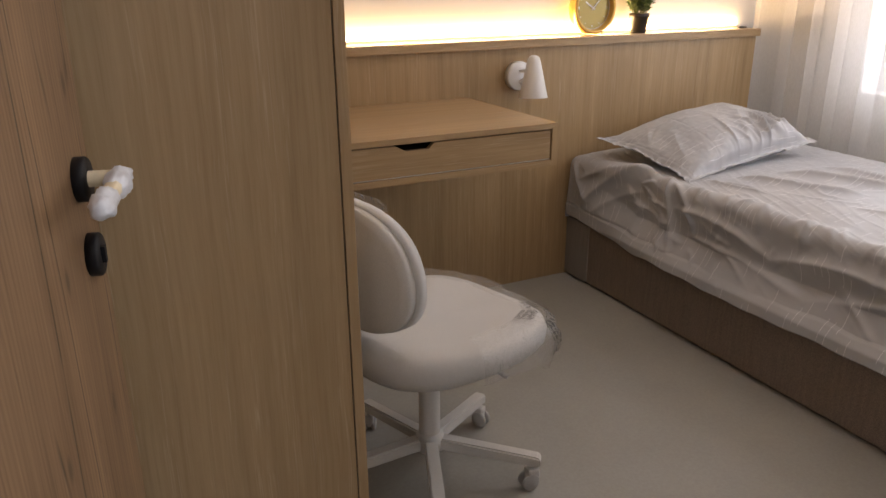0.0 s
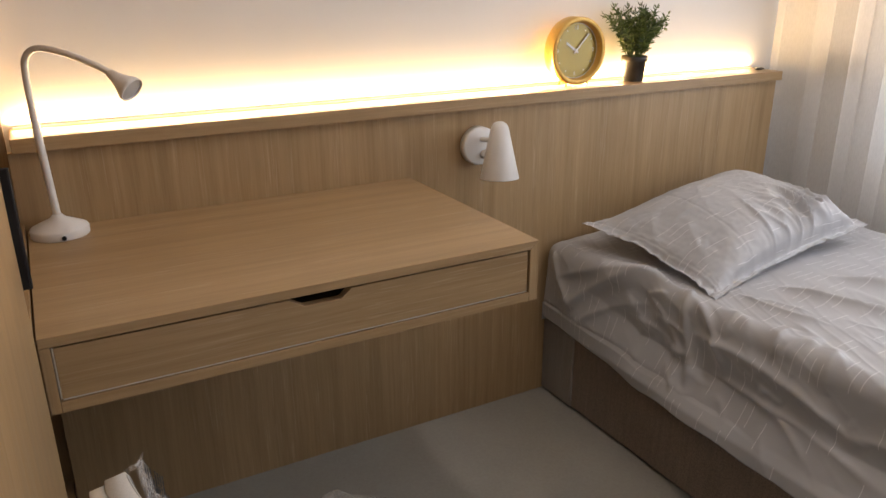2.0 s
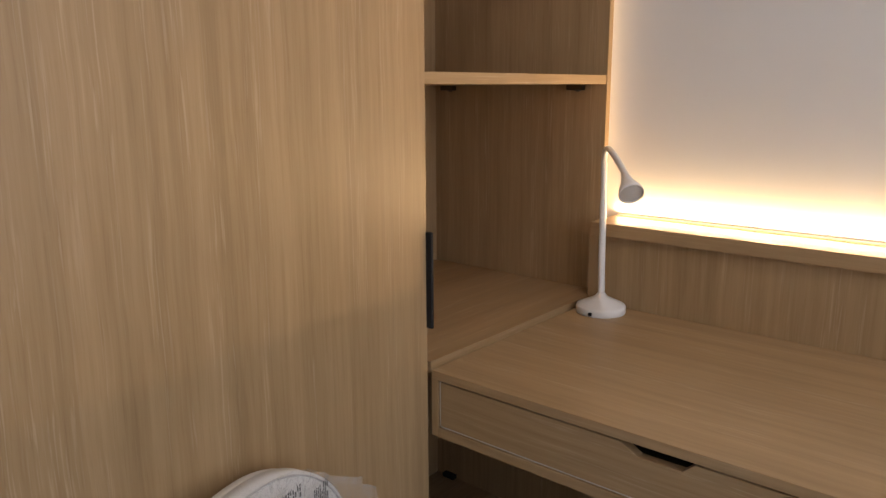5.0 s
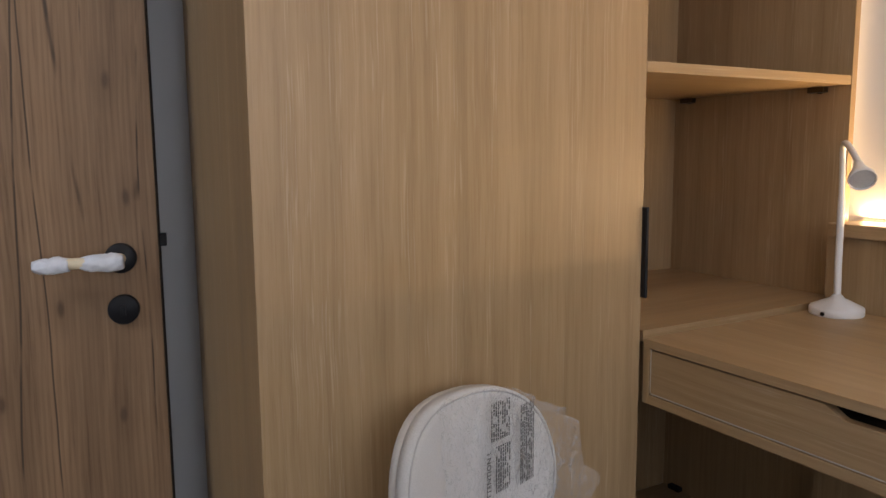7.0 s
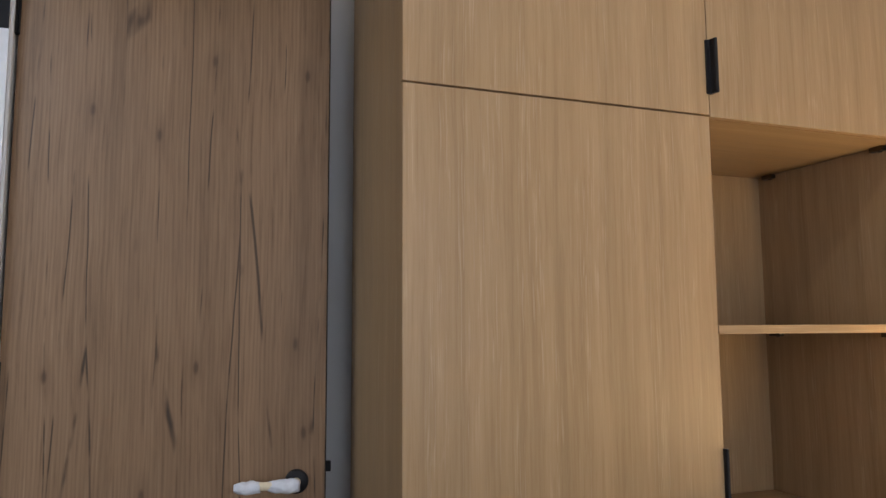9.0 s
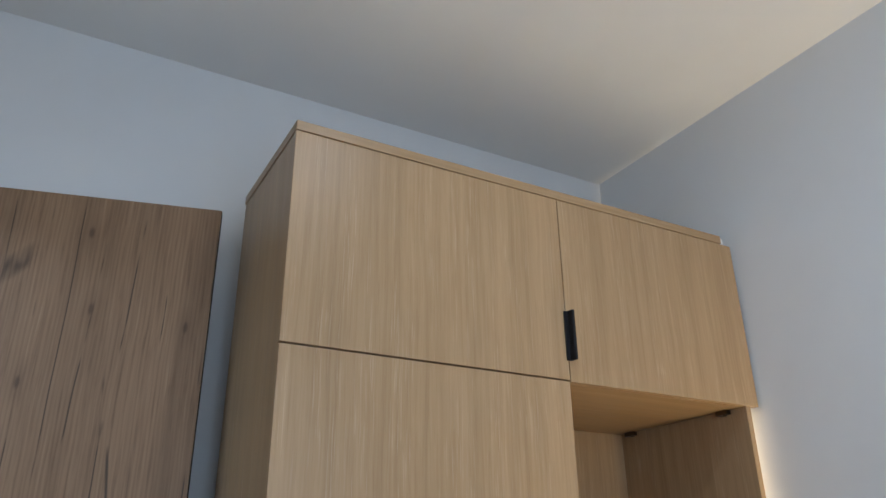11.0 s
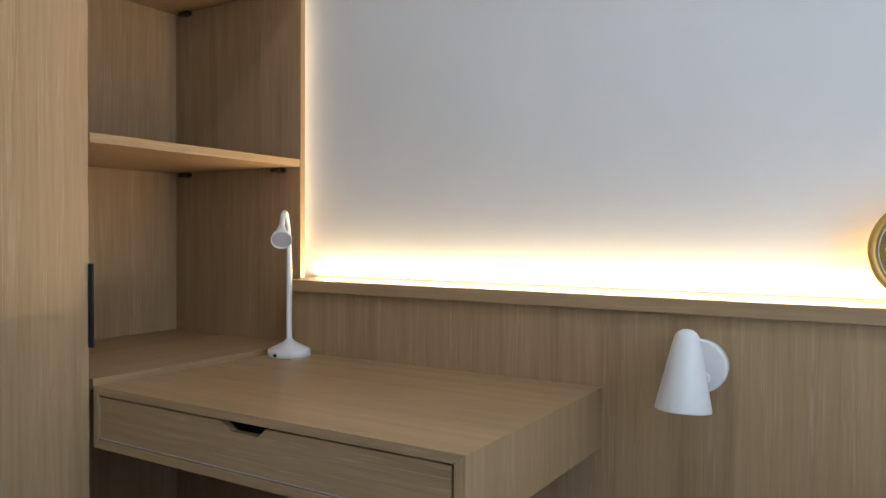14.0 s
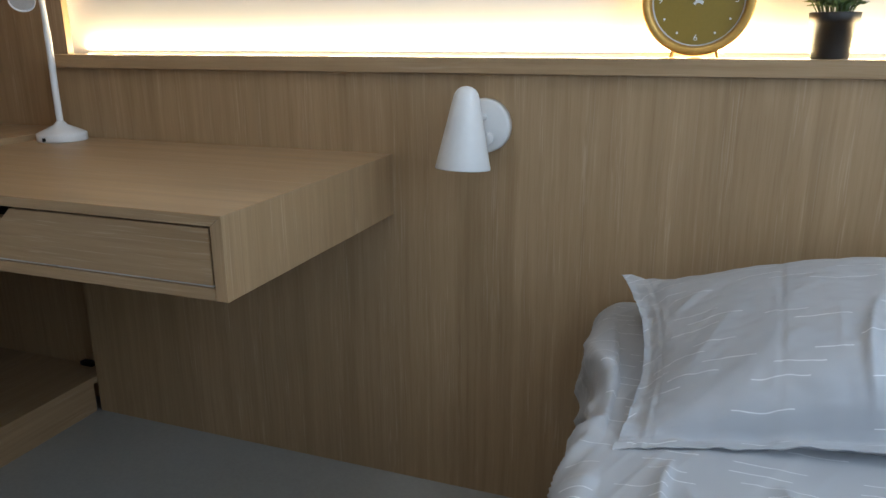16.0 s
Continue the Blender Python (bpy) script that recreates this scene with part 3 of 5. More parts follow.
def edge_pull(y, z0, z1, parent, slim=False):
    """A matt black edge pull with a rolled lip."""
    outline = [(FX - 0.004, y - 0.0125), (FX + 0.004, y - 0.0125), (FX + 0.004, y - 0.002), (FX + 0.021, y - 0.002), (FX + 0.024, y + 0.001), (FX + 0.024, y + 0.0045), (FX + 0.021, y + 0.0065), (FX - 0.004, y + 0.004)]
    if slim:
        outline = [(FX - 0.004, y - 0.003), (FX + 0.010, y - 0.003), (FX + 0.0125, y - 0.001), (FX + 0.0125, y + 0.003), (FX + 0.010, y + 0.0045), (FX - 0.004, y + 0.0045)]
    bm = prism(outline, "z", z0, z1)
    bmesh.ops.bevel(bm, geom=[e for e in bm.edges], offset=0.0012, segments=1, affect="EDGES")
    return part("handle", bm, BLACK, parent, "matt black edge pull")


def shelf_pin(x, y, z, parent, up=False):
    """A small dark connector fitting in the corner under a board."""
    s = 1 if up else -1
    bm = box(x - 0.021, x + 0.021, y - 0.016, y + 0.002, min(z, z + s * 0.013), max(z, z + s * 0.013), 0.002)
    join(bm, lathe([(0, 0), (0.0065, 0), (0.0065, 0.014), (0.004, 0.016), (0, 0.016)], Matrix.Translation((x + 0.006, y - 0.006, z)) @ pose(0, 0, 0, 0 if up else 180), 14))
    part("fitting", bm, NICKEL if not up else BLACK, parent, "dark metal connector fitting")


def wardrobe():
    w = thing("wardrobe", (1.57, 3.8, 0), "light oak laminate wardrobe with open shelf niche", "wardrobe")
    body = FX - 0.0195           # front of the carcass, behind the doors
    part("side_panel", box(1.425, body, WS + 0.002, WS + 0.020, 0.0, 2.2515, 0.001), OAK_Z, w)
    part("side_panel", box(WX0 + 0.06, body, WM - 0.012, WM + 0.006, 0.0, 1.7495, 0.001), OAK_Z, w)
    part("side_panel", box(WX0 + 0.035, FX - 0.008, 4.484, 4.502, 0.0, 1.7474, 0.001), OAK_Z, w)
    part("side_panel", box(WX0 + 0.06, body, WN - 0.024, WN - 0.006, 1.7695, 2.2515, 0.001), OAK_Z, w)
    part("back_panel", box(WX0 + 0.030, WX0 + 0.038, WM + 0.006, 4.484, 0.10, 1.7474), OAK_Z, w)
    part("back_panel", box(1.416, 1.4245, WS + 0.004, WM - 0.013, 0.02, 2.24), OAK_Z, w)
    part("top_panel", box(1.425, body, WS + 0.020, WN - 0.024, 2.2335, 2.2515), OAK_Y, w)
    part("fascia", box(1.420, FX + 0.001, WS, 4.490, 2.2535, 2.2785, 0.0015), OAK_Y, w, "flat top rail above the doors")
    part("sealant", box(FX - 0.03, FX - 0.002, 4.491, 4.503, 2.2535, 2.2730, 0.003), WHITE_FRAME, w, "white sealant lump")
    part("bottom_panel", box(WX0 + 0.010, FX - 0.021, WM + 0.007, WN - 0.024, 1.7480, 1.7690), OAK_Y, w, "underside of the top cupboard")
    part("bottom_panel", box(1.425, FX - 0.021, WS + 0.020, WM - 0.012, 1.7335, 1.7515), OAK_Y, w)
    d = part("tall_door", box(FX - 0.018, FX, WS, WM - 0.0035, 0.085, 1.7480, 0.0012), OAK_Z, w)
    edge_pull(WM - 0.0025, 0.831, 1.003, d, True)
    d = part("top_door", box(FX - 0.018, FX, WS, WM - 0.0020, 1.7525, 2.2510, 0.0012), OAK_Z, w)
    d = part("top_door", box(FX - 0.018, FX, WM + 0.0010, WN + 0.012, 1.7480, 2.2510, 0.0012), OAK_Z, w)
    edge_pull(WM + 0.005, 1.801, 1.930, d)
    # near-black strip that paints in the shade of the gaps between doors and carcass
    part("gap_shade", box(FX - 0.0215, FX - 0.0185, WS + 0.003, WM - 0.006, 0.09, 1.744), DARK_GAP, w)
    part("shelf", box(WX0 + 0.038, FX - 0.010, WM + 0.007, 4.4835, 1.252, 1.272, 0.001), OAK_Y, w)
    part("desk_level_shelf", box(WX0 + 0.038, FX - 0.002, WM + 0.007, 4.4835, 0.742, 0.764, 0.001), OAK_Y, w)
    part("base_shelf", box(WX0 + 0.038, FX - 0.012, WM + 0.007, 4.4835, 0.082, 0.100, 0.001), OAK_Y, w)
    part("plinth", box(FX - 0.034, FX - 0.016, WS + 0.02, 4.420, 0.0, 0.0815, 0.001), OAK_Y, w)
    for x in (1.374, 1.765):
        shelf_pin(x, 4.482, 1.7475, w)
        shelf_pin(x, 4.482, 1.2515, w)
        shelf_pin(x, 4.482, 0.1005, w, True)
    return w


wardrobe()


def wall_panel():
    """The oak panel along the bed's head, with its lit ledge."""
    p = thing("headboard_panel", (3.0, 4.48, 0), "light oak headboard panel with warm lit ledge", "headboard panel")
    part("panel", box(1.843, 4.116, 4.426, 4.444, 0.0, 0.9125, 0.001), OAK_Z, p)
    part("panel_end", box(4.098, 4.116, 4.4445, 4.5385, 0.0, 0.9125, 0.001), OAK_Z, p)
    part("ledge", box(1.852, 4.124, 4.411, 4.5385, 0.9135, 0.9430, 0.0012), OAK_X, p)
    part("led_strip", box(1.86, 4.11, 4.5295, 4.5380, 0.9432, 0.9460), LED, p, "warm white LED strip along the ledge")
    part("led_strip", box(1.790, 1.792, 4.516, 4.524, 0.95, 1.74), LED, p, "upright LED strip beside the shelves")
    return p


wall_panel()


def desk():
    d = thing("desk", (2.29, 4.14, 0.624), "light oak wall-hung desk with one drawer", "desk")
    x0, x1, y0, y1, z0, z1 = 1.8515, 2.735, 3.857, 4.425, 0.624, 0.750
    t = 0.0165
    part("desktop", prism([(x0, z1), (x1, z1), (x1 - 0.020, z1 - t), (x0, z1 - t)], "y", y0, y1, 0.0006), OAK_X, d)
    part("side_panel", prism([(x1, z1 - 0.0002), (x1, z0), (x1 - 0.020, z0), (x1 - 0.020, z1 - t - 0.0003)], "y", y0, y1, 0.0006), OAK_Z, d)
    part("side_panel", box(x0, x0 + 0.015, y0, y1, z0, z1 - 0.0168, 0.0008), OAK_Z, d)
    part("bottom_panel", box(x0 + 0.0155, x1 - 0.0205, y0, y1, z0, z0 + 0.018, 0.0012), OAK_X, d)
    a, b, lo, hi = x0 + 0.0190, x1 - 0.0245, z0 + 0.0220, z1 - 0.0200
    outline = [(a, lo), (b, lo), (b, hi), (2.337, hi), (2.319, hi - 0.0165), (2.252, hi - 0.0165), (2.223, hi), (a, hi)]
    # box coloured near-black, so shade in the gaps round the front is painted in
    drawer = part("drawer", box(a + 0.01, b - 0.01, y0 + 0.021, y1 - 0.05, lo + 0.004, hi - 0.022), DARK_GAP, d)
    part("drawer_front", prism(outline, "y", y0 + 0.002, y0 + 0.020, 0.0008), OAK_X, drawer, "oak drawer front with cut-out pull")
    part("edge_strip", box(a, b, y0 + 0.003, y0 + 0.006, lo - 0.0022, lo - 0.0004), PALE, drawer, "pale bottom edge strip")
    part("edge_strip", box(a - 0.0024, a - 0.0004, y0 + 0.003, y0 + 0.006, lo, hi), PALE, drawer, "pale side edge strip")
    return d


desk()

# ---- bed ----
BX0, BX1, BY0, BY1 = 3.190, 4.125, 2.415, 4.424


def bed():
    b = thing("bed", ((BX0 + BX1) / 2, (BY0 + BY1) / 2, 0), "low divan bed base in dark brown fabric", "bed")
    part("base", box(BX0, BX1, BY0, BY1, 0.004, 0.245, 0.012, 3), BROWN_FABRIC, b)
    part("corner_patch", box(BX0 - 0.004, BX0 + 0.2, BY1 - 0.150, BY1 + 0.001, 0.006, 0.2465, 0.006), TAUPE_FABRIC, b, "greyer fabric wrapped round the head corner")
    part("welt", tube([(BX0 - 0.002, BY0 + 0.01, 0.238), (BX0 - 0.002, BY1 - 0.16, 0.238)], 0.005, 8), BROWN_FABRIC, b)
    for x in (BX0 + 0.08, BX1 - 0.08):
        for y in (BY0 + 0.1, BY1 - 0.1):
            part("foot", lathe([(0, 0), (0.02, 0), (0.02, 0.006), (0, 0.006)], Matrix.Translation((x, y, 0)), 14), BLACK, b)
    return b


bed()


def add_uv(mesh, coords):
    layer = mesh.uv_layers.new(name="metres")
    for loop in mesh.loops:
        layer.data[loop.index].uv = coords[loop.vertex_index]


def crease(u, v, angle, long, short, seed):
    """Sharp-crested folds, 0 to 1, drawn out along the angle."""
    p = (u * math.cos(angle) + v * math.sin(angle)) * long
    q = (v * math.cos(angle) - u * math.sin(angle)) * short
    return (1 - min(1.0, abs(noise.noise((p, q, seed))) * 1.9)) ** 2.2


def sheet_folds():
    """Single folds of the sheet, each a bowed line: place along the bed and from its top edge, height and width."""
    rng = random.Random(12)
    folds = [
        (0.50, 0.10, 0.60, -0.24, 0.013, 0.020, 0.02), (0.52, 0.02, 0.66, -0.15, 0.012, 0.012, -0.03),
        (0.50, 0.06, 0.10, -0.20, 0.016, 0.034, 0.05), (0.44, 0.02, 0.06, -0.10, 0.012, 0.024, 0.03),
        (0.40, -0.06, 0.16, -0.21, 0.010, 0.016, 0.02), (0.03, 0.00, 0.16, -0.16, 0.010, 0.016, 0.01),
        (0.54, -0.08, 1.00, -0.14, 0.016, 0.018, -0.04), (0.62, -0.15, 1.12, -0.20, 0.012, 0.016, -0.02),
        (0.95, -0.13, 1.55, -0.15, 0.018, 0.022, -0.06), (1.10, -0.20, 1.90, -0.12, 0.014, 0.020, -0.05),
        (0.58, 0.30, 0.96, 0.46, 0.019, 0.012, 0.03), (0.60, 0.46, 1.12, 0.62, 0.019, 0.012, -0.03),
        (0.62, 0.66, 1.25, 0.74, 0.019, 0.014, 0.04), (0.56, 0.16, 0.80, 0.20, 0.009, 0.010, 0.03),
        (1.00, 0.30, 1.50, 0.52, 0.009, 0.012, 0.05), (1.20, 0.12, 1.80, 0.36, 0.008, 0.014, -0.04)]
    for k in range(32):                                      # short sharp creases on the hanging side
        a, e, turn, ln = rng.uniform(0.08, 1.95), rng.uniform(-0.21, -0.02), rng.gauss(-0.5, 0.55), rng.uniform(0.06, 0.24)
        folds.append((a, e, a + ln * math.cos(turn), e + ln * math.sin(turn), rng.uniform(0.003, 0.0075), rng.uniform(0.006, 0.013), rng.uniform(-0.025, 0.025)))
    for k in range(30):                                      # gathers that cross the rounded top edge
        a = 0.62 + 1.3 * rng.random()
        folds.append((a, rng.uniform(0.03, 0.11), a + rng.uniform(-0.07, 0.09), rng.uniform(-0.12, -0.03), rng.uniform(0.003, 0.008), rng.uniform(0.009, 0.016), rng.uniform(-0.02, 0.02)))
    for k in range(26):                                      # faint creases on the top
        a, e, turn, ln = rng.uniform(0.55, 1.9), rng.uniform(0.1, 0.8), rng.gauss(0.5, 0.6), rng.uniform(0.10, 0.32)
        folds.append((a, e, a + ln * math.cos(turn), e + ln * math.sin(turn), rng.uniform(0.002, 0.005), rng.uniform(0.006, 0.012), rng.uniform(-0.03, 0.03)))
    return np.array(folds)


FOLDS = sheet_folds()
FOLD_WAY = FOLDS[:, 2:4] - FOLDS[:, 0:2]
FOLD_LONG = np.linalg.norm(FOLD_WAY, axis=1)


def fold_heights(down, edge):
    """Height of all folds along one row across the sheet."""
    du, de = down - FOLDS[:, 0], edge[:, None] - FOLDS[:, 1]
    along = (du * FOLD_WAY[:, 0] + de * FOLD_WAY[:, 1]) / FOLD_LONG ** 2
    inside = np.clip(along, 0, 1)
    off = (du * FOLD_WAY[:, 1] - de * FOLD_WAY[:, 0]) / FOLD_LONG - FOLDS[:, 6] * 4 * inside * (1 - inside)
    past = (along - inside) * FOLD_LONG
    wide = FOLDS[:, 5] * np.where(off > 0, 1.5, 0.7)         # one flank steeper than the other
    reach = np.sqrt(off ** 2 + 0.0018 ** 2 + past ** 2) / wide
    fade = np.clip(np.minimum(inside, 1 - inside) * 5, 0.0, 1.0)
    pressed = np.where(edge > 0.03, min(1.0, max(0.15, (down - 0.48) / 0.12)), 1.0)   # flat below the pillow
    return 1.4 * pressed * np.sum(FOLDS[:, 4] * fade * np.exp(-reach), axis=1)


def mattress():
    """A mattress under a loose grey sheet, whose hem hangs over the base."""
    nu, nv = 400, 300
    x0, x1, z_top, r = 3.155, BX1 - 0.004, 0.508, 0.045
    verts, uvs = [], []
    for i in range(nu + 1):
        u = i / nu
        y = BY1 - 0.008 + (BY0 + 0.006 - BY1 + 0.008) * u
        down = BY1 - y
        hem = 0.236 + 0.030 * math.exp(-((down - 0.10) / 0.22) ** 2) + 0.016 * noise.noise((y * 2.6, 3.3, 0)) + 0.008 * noise.noise((y * 9, 1.3, 0)) - 0.012 * min(1, down / 1.0)
        wall, arc, flat = z_top - r - hem, r * math.pi / 2, (x1 - 0.05) - (x0 + r)
        arc2, wall2 = 0.05 * math.pi / 2, z_top - 0.05 - 0.236
        total = wall + arc + flat + arc2 + wall2
        runs = [t if t < 0.62 else 0.62 + (t - 0.62) / 0.38 * (total - 0.62) for t in (j / nv for j in range(nv + 1))]
        heights = fold_heights(down, np.array(runs) - wall - arc * 0.5)
        inset = 0.020 + 0.042 * max(0.0, min(1.0, (down - 0.10) / 0.28))
        low = 0.34 if down > 0.38 else 0.50 - 0.16 * down / 0.38
        for j, s in enumerate(runs):
            if s < wall:
                x, z, nx, nz = x0, hem + s, -1.0, 0.0
            elif s < wall + arc:
                a = (s - wall) / r
                x, z, nx, nz = x0 + r - r * math.cos(a), z_top - r + r * math.sin(a), -math.cos(a), math.sin(a)
            elif s < wall + arc + flat:
                x, z, nx, nz = x0 + r + s - wall - arc, z_top, 0.0, 1.0
            elif s < wall + arc + flat + arc2:
                a = (s - wall - arc - flat) / 0.05
                x, z, nx, nz = x1 - 0.05 + 0.05 * math.sin(a), z_top - 0.05 + 0.05 * math.cos(a), math.sin(a), math.cos(a)
            else:
                x, z, nx, nz = x1, z_top - 0.05 - (s - wall - arc - flat - arc2), 1.0, 0.0
            edge = s - wall - arc * 0.5                      # distance from the rounded top edge
            west = math.exp(-(max(0.0, edge) / 0.16) ** 2)   # the crumpled side
            far = max(0.0, min(1.0, (s - wall - arc) / 0.3))
            d = float(heights[j])
            d += west * (0.014 * noise.noise((y * 2.4, s * 3.0, 2.0)) - 0.010)
            d += far * 0.006 * noise.noise((x * 3, y * 3, 1))
            d += 0.0010 * noise.noise((y * 22, s * 20, 5.0)) + 0.0015 * crease(y, s, 0.5, 3.0, 22.0, 9.0) ** 2
            if s < 0.05:
                d = max(d, -0.002) * (0.4 + 12 * s) + 0.008 * (1 - s / 0.05)
            if nz < 0.5 and z < 0.262:
                d = max(d, x0 - BX0 + 0.016 if nx < 0 else 0.002)
            if s < wall + arc:                               # the side leans in towards the top
                x += inset * max(0.0, min(1.0, (z - 0.255) / (low - 0.255)))
            elif s < wall + arc + 0.2:
                x += inset * (1 - (s - wall - arc) / 0.2)
            if nx < 0 and z < hem + 0.06:                    # the hem tucks in near the head
                x += 0.024 * (1 - (z - hem) / 0.06) * max(0.0, min(1.0, (0.62 - down) / 0.3))
            end = max(0.0, 1 - min(down, y - BY0) / 0.07)    # rounded head and foot ends
            x += nx * (d - 0.010 * end ** 2)
            z += nz * (d - 0.012 * end ** 2) if z > 0.27 else 0.0
            verts.append((x, min(y, 4.4235), z))
            uvs.append((s, y))
    faces = []
    for i in range(nu):
        for j in range(nv):
            a = i * (nv + 1) + j
            faces.append((a, a + 1, a + nv + 2, a + nv + 1))
    for row in (0, nu):                                      # the ends hang straight down
        start = len(verts)
        for j in range(nv + 1):
            x, y, z = verts[row * (nv + 1) + j]
            verts.append((x, y + (0.0015 if row == 0 else -0.004), min(z, 0.247)))
            uvs.append((uvs[row * (nv + 1) + j][0], y + 0.3))
        for j in range(nv):
            a, b = row * (nv + 1) + j, start + j
            faces.append((a, a + 1, b + 1, b))
    mesh = bpy.data.meshes.new("sheet")
    m = thing("mattress", ((BX0 + BX1) / 2, (BY0 + BY1) / 2, 0.246), "mattress under a crumpled grey sheet with white dashes", "mattress")
    base = m.matrix_basis.translation
    mesh.from_pydata([tuple(Vector(v) - base) for v in verts], [], faces)
    add_uv(mesh, uvs)
    mesh.polygons.foreach_set("use_smooth", [True] * len(mesh.polygons))
    mesh.materials.append(SHEET)
    sheet = new("fitted_sheet", mesh)
    sheet.parent = m
    sheet.modifiers.new("thickness", "SOLIDIFY").thickness = 0.002
    part("core", box(BX0 + 0.06, BX1 - 0.06, BY0 + 0.06, BY1 - 0.06, 0.247, 0.44, 0.03), WHITE_FRAME, m)
    return m


mattress()


def pillow():
    """A soft pillow in a case with a flat flange round it."""
    n = 170
    length, depth, thick = 0.69, 0.460, 0.079
    verts, uvs, faces = [], [], []
    for side in (1, -1):
        for i in range(n + 1):
            for j in range(n + 1):
                a, b = i / n * 2 - 1, j / n * 2 - 1
                sx = length / 2 * a * (1 - 0.11 * (1 - b * b) * abs(a) ** 3)
                sy = depth / 2 * b * (1 - 0.10 * (1 - a * a) * abs(b) ** 3)
                wide = max(0.0, 1 - (abs(a) / 0.95) ** 1.7) ** 0.85 if a < 0 else max(0.0, 1 - (a / 0.94) ** 3.4) ** 0.50
                core = wide * (max(0.0, 1 - (abs(b) / 0.90) ** 3.4) ** 0.46 if b < 0 else max(0.0, 1 - (b / 0.96) ** 2.4) ** 0.65)
                z = side * thick * core * (1.25 if side > 0 else 0.75)
                edge = max(abs(a), abs(b))
                ruff = 0.004 * noise.noise((a * 9, b * 9, 3.0)) * (1 if edge > 0.84 else 0.4)
                if side > 0:
                    front = math.exp(-((b + 0.66) / 0.44) ** 2)
                    left = math.exp(-((a + 0.80) / 0.24) ** 2)
                    right = max(0.0, min(1.0, (a + 0.25) / 0.3)) * max(0.15, min(1.0, (0.92 - a) / 0.3))
                    ruff += 0.036 * front * right * min(1, core * 1.6) * (crease(sx, sy, 1.35, 4.0, 17.0, 2.0) ** 1.4 - 0.35) * (0.55 + abs(noise.noise((a * 3.5, 4, 0))) * 1.4)
                    ruff += 0.014 * front * right * min(1, core * 1.6) * (crease(sx, sy, 1.9, 5.0, 21.0, 14.0) ** 1.6 - 0.3)
                    ruff += 0.005 * left * min(1, core * 1.8) * (crease(sx, sy, 0.95, 3.5, 10.0, 6.0) - 0.45)
                    ruff += 0.010 * core * noise.noise((a * 1.8, b * 1.6, 8)) + 0.0030 * core * (crease(sx, sy, 1.0, 2.5, 11.0, 12.0) - 0.4)
                    ruff -= 0.003 * math.exp(-((a + 0.36 - 0.10 * b) / 0.008) ** 2) * core
                    ruff += 0.0012 * noise.noise((a * 20, b * 17, 5))
                    for line in (0.885, 0.925):                      # stitched flange
                        ruff -= 0.0026 * math.exp(-((abs(b) - line) / 0.008) ** 2) * (b < 0) + 0.0026 * math.exp(-((abs(a) - line) / 0.006) ** 2)
                ruff += 0.012 * max(0.0, edge - 0.82) / 0.18 * noise.noise((a * 2.3, b * 2.3, 6)) + 0.006 * max(0, edge - 0.86) / 0.14 * noise.noise((a * 13, b * 13, 2))
                verts.append((sx, sy, z + ruff + (0.0006 * side)))
                uvs.append((sx + 2.0, sy + (0.0 if side > 0 else 3.0)))
    m1 = (n + 1) * (n + 1)
    grid = np.array(verts).reshape(2, n + 1, n + 1, 3)          # lay the print along the cloth
    run_u = np.concatenate([np.zeros((2, 1, n + 1)), np.cumsum(np.linalg.norm(np.diff(grid, axis=1), axis=3), axis=1)], axis=1)
    run_v = np.concatenate([np.zeros((2, n + 1, 1)), np.cumsum(np.linalg.norm(np.diff(grid, axis=2), axis=3), axis=2)], axis=2)
    uvs = [(float(u) + 2.0, float(v) + 5.0 * s) for s in (0, 1) for u, v in zip((run_u[s] - run_u[s][n // 2] * 0).ravel(), run_v[s].ravel())]
    for s in (0, m1):
        for i in range(n):
            for j in range(n):
                a = s + i * (n + 1) + j
                faces.append((a, a + n + 1, a + n + 2, a + 1) if s == 0 else (a, a + 1, a + n + 2, a + n + 1))
    rim = [i * (n + 1) for i in range(n + 1)] + [n * (n + 1) + j for j in range(1, n + 1)] + [i * (n + 1) + n for i in range(n - 1, -1, -1)] + [j for j in range(n - 1, 0, -1)]
    for a, b in zip(rim, rim[1:] + rim[:1]):
        faces.append((a, b, b + m1, a + m1))
    mesh = bpy.data.meshes.new("pillow")
    mesh.from_pydata(verts, [], faces)
    add_uv(mesh, uvs)
    mesh.polygons.foreach_set("use_smooth", [True] * len(mesh.polygons))
    mesh.materials.append(PILLOWCASE)
    ob = new("pillow", mesh)
    c = Vector((3.590, 4.122, 0.569))
    ex = Vector((0.65, 0.065, 0.060)).normalized()
    ey = Vector((-0.053, 0.44, 0.070))
    ey = (ey - ex * ey.dot(ex)).normalized()
    ez = ex.cross(ey)
    ob.matrix_basis = Matrix(((ex.x, ey.x, ez.x, c.x), (ex.y, ey.y, ez.y, c.y), (ex.z, ey.z, ez.z, c.z), (0, 0, 0, 1)))
    return tagged(ob, "plump pillow in a grey dashed cotton case on the bed", "pillow")


pillow()

# ---- chair ----
CH = Vector((2.126, 3.456, 0))     # the column's foot
FACING = 16.0                        # degrees from east


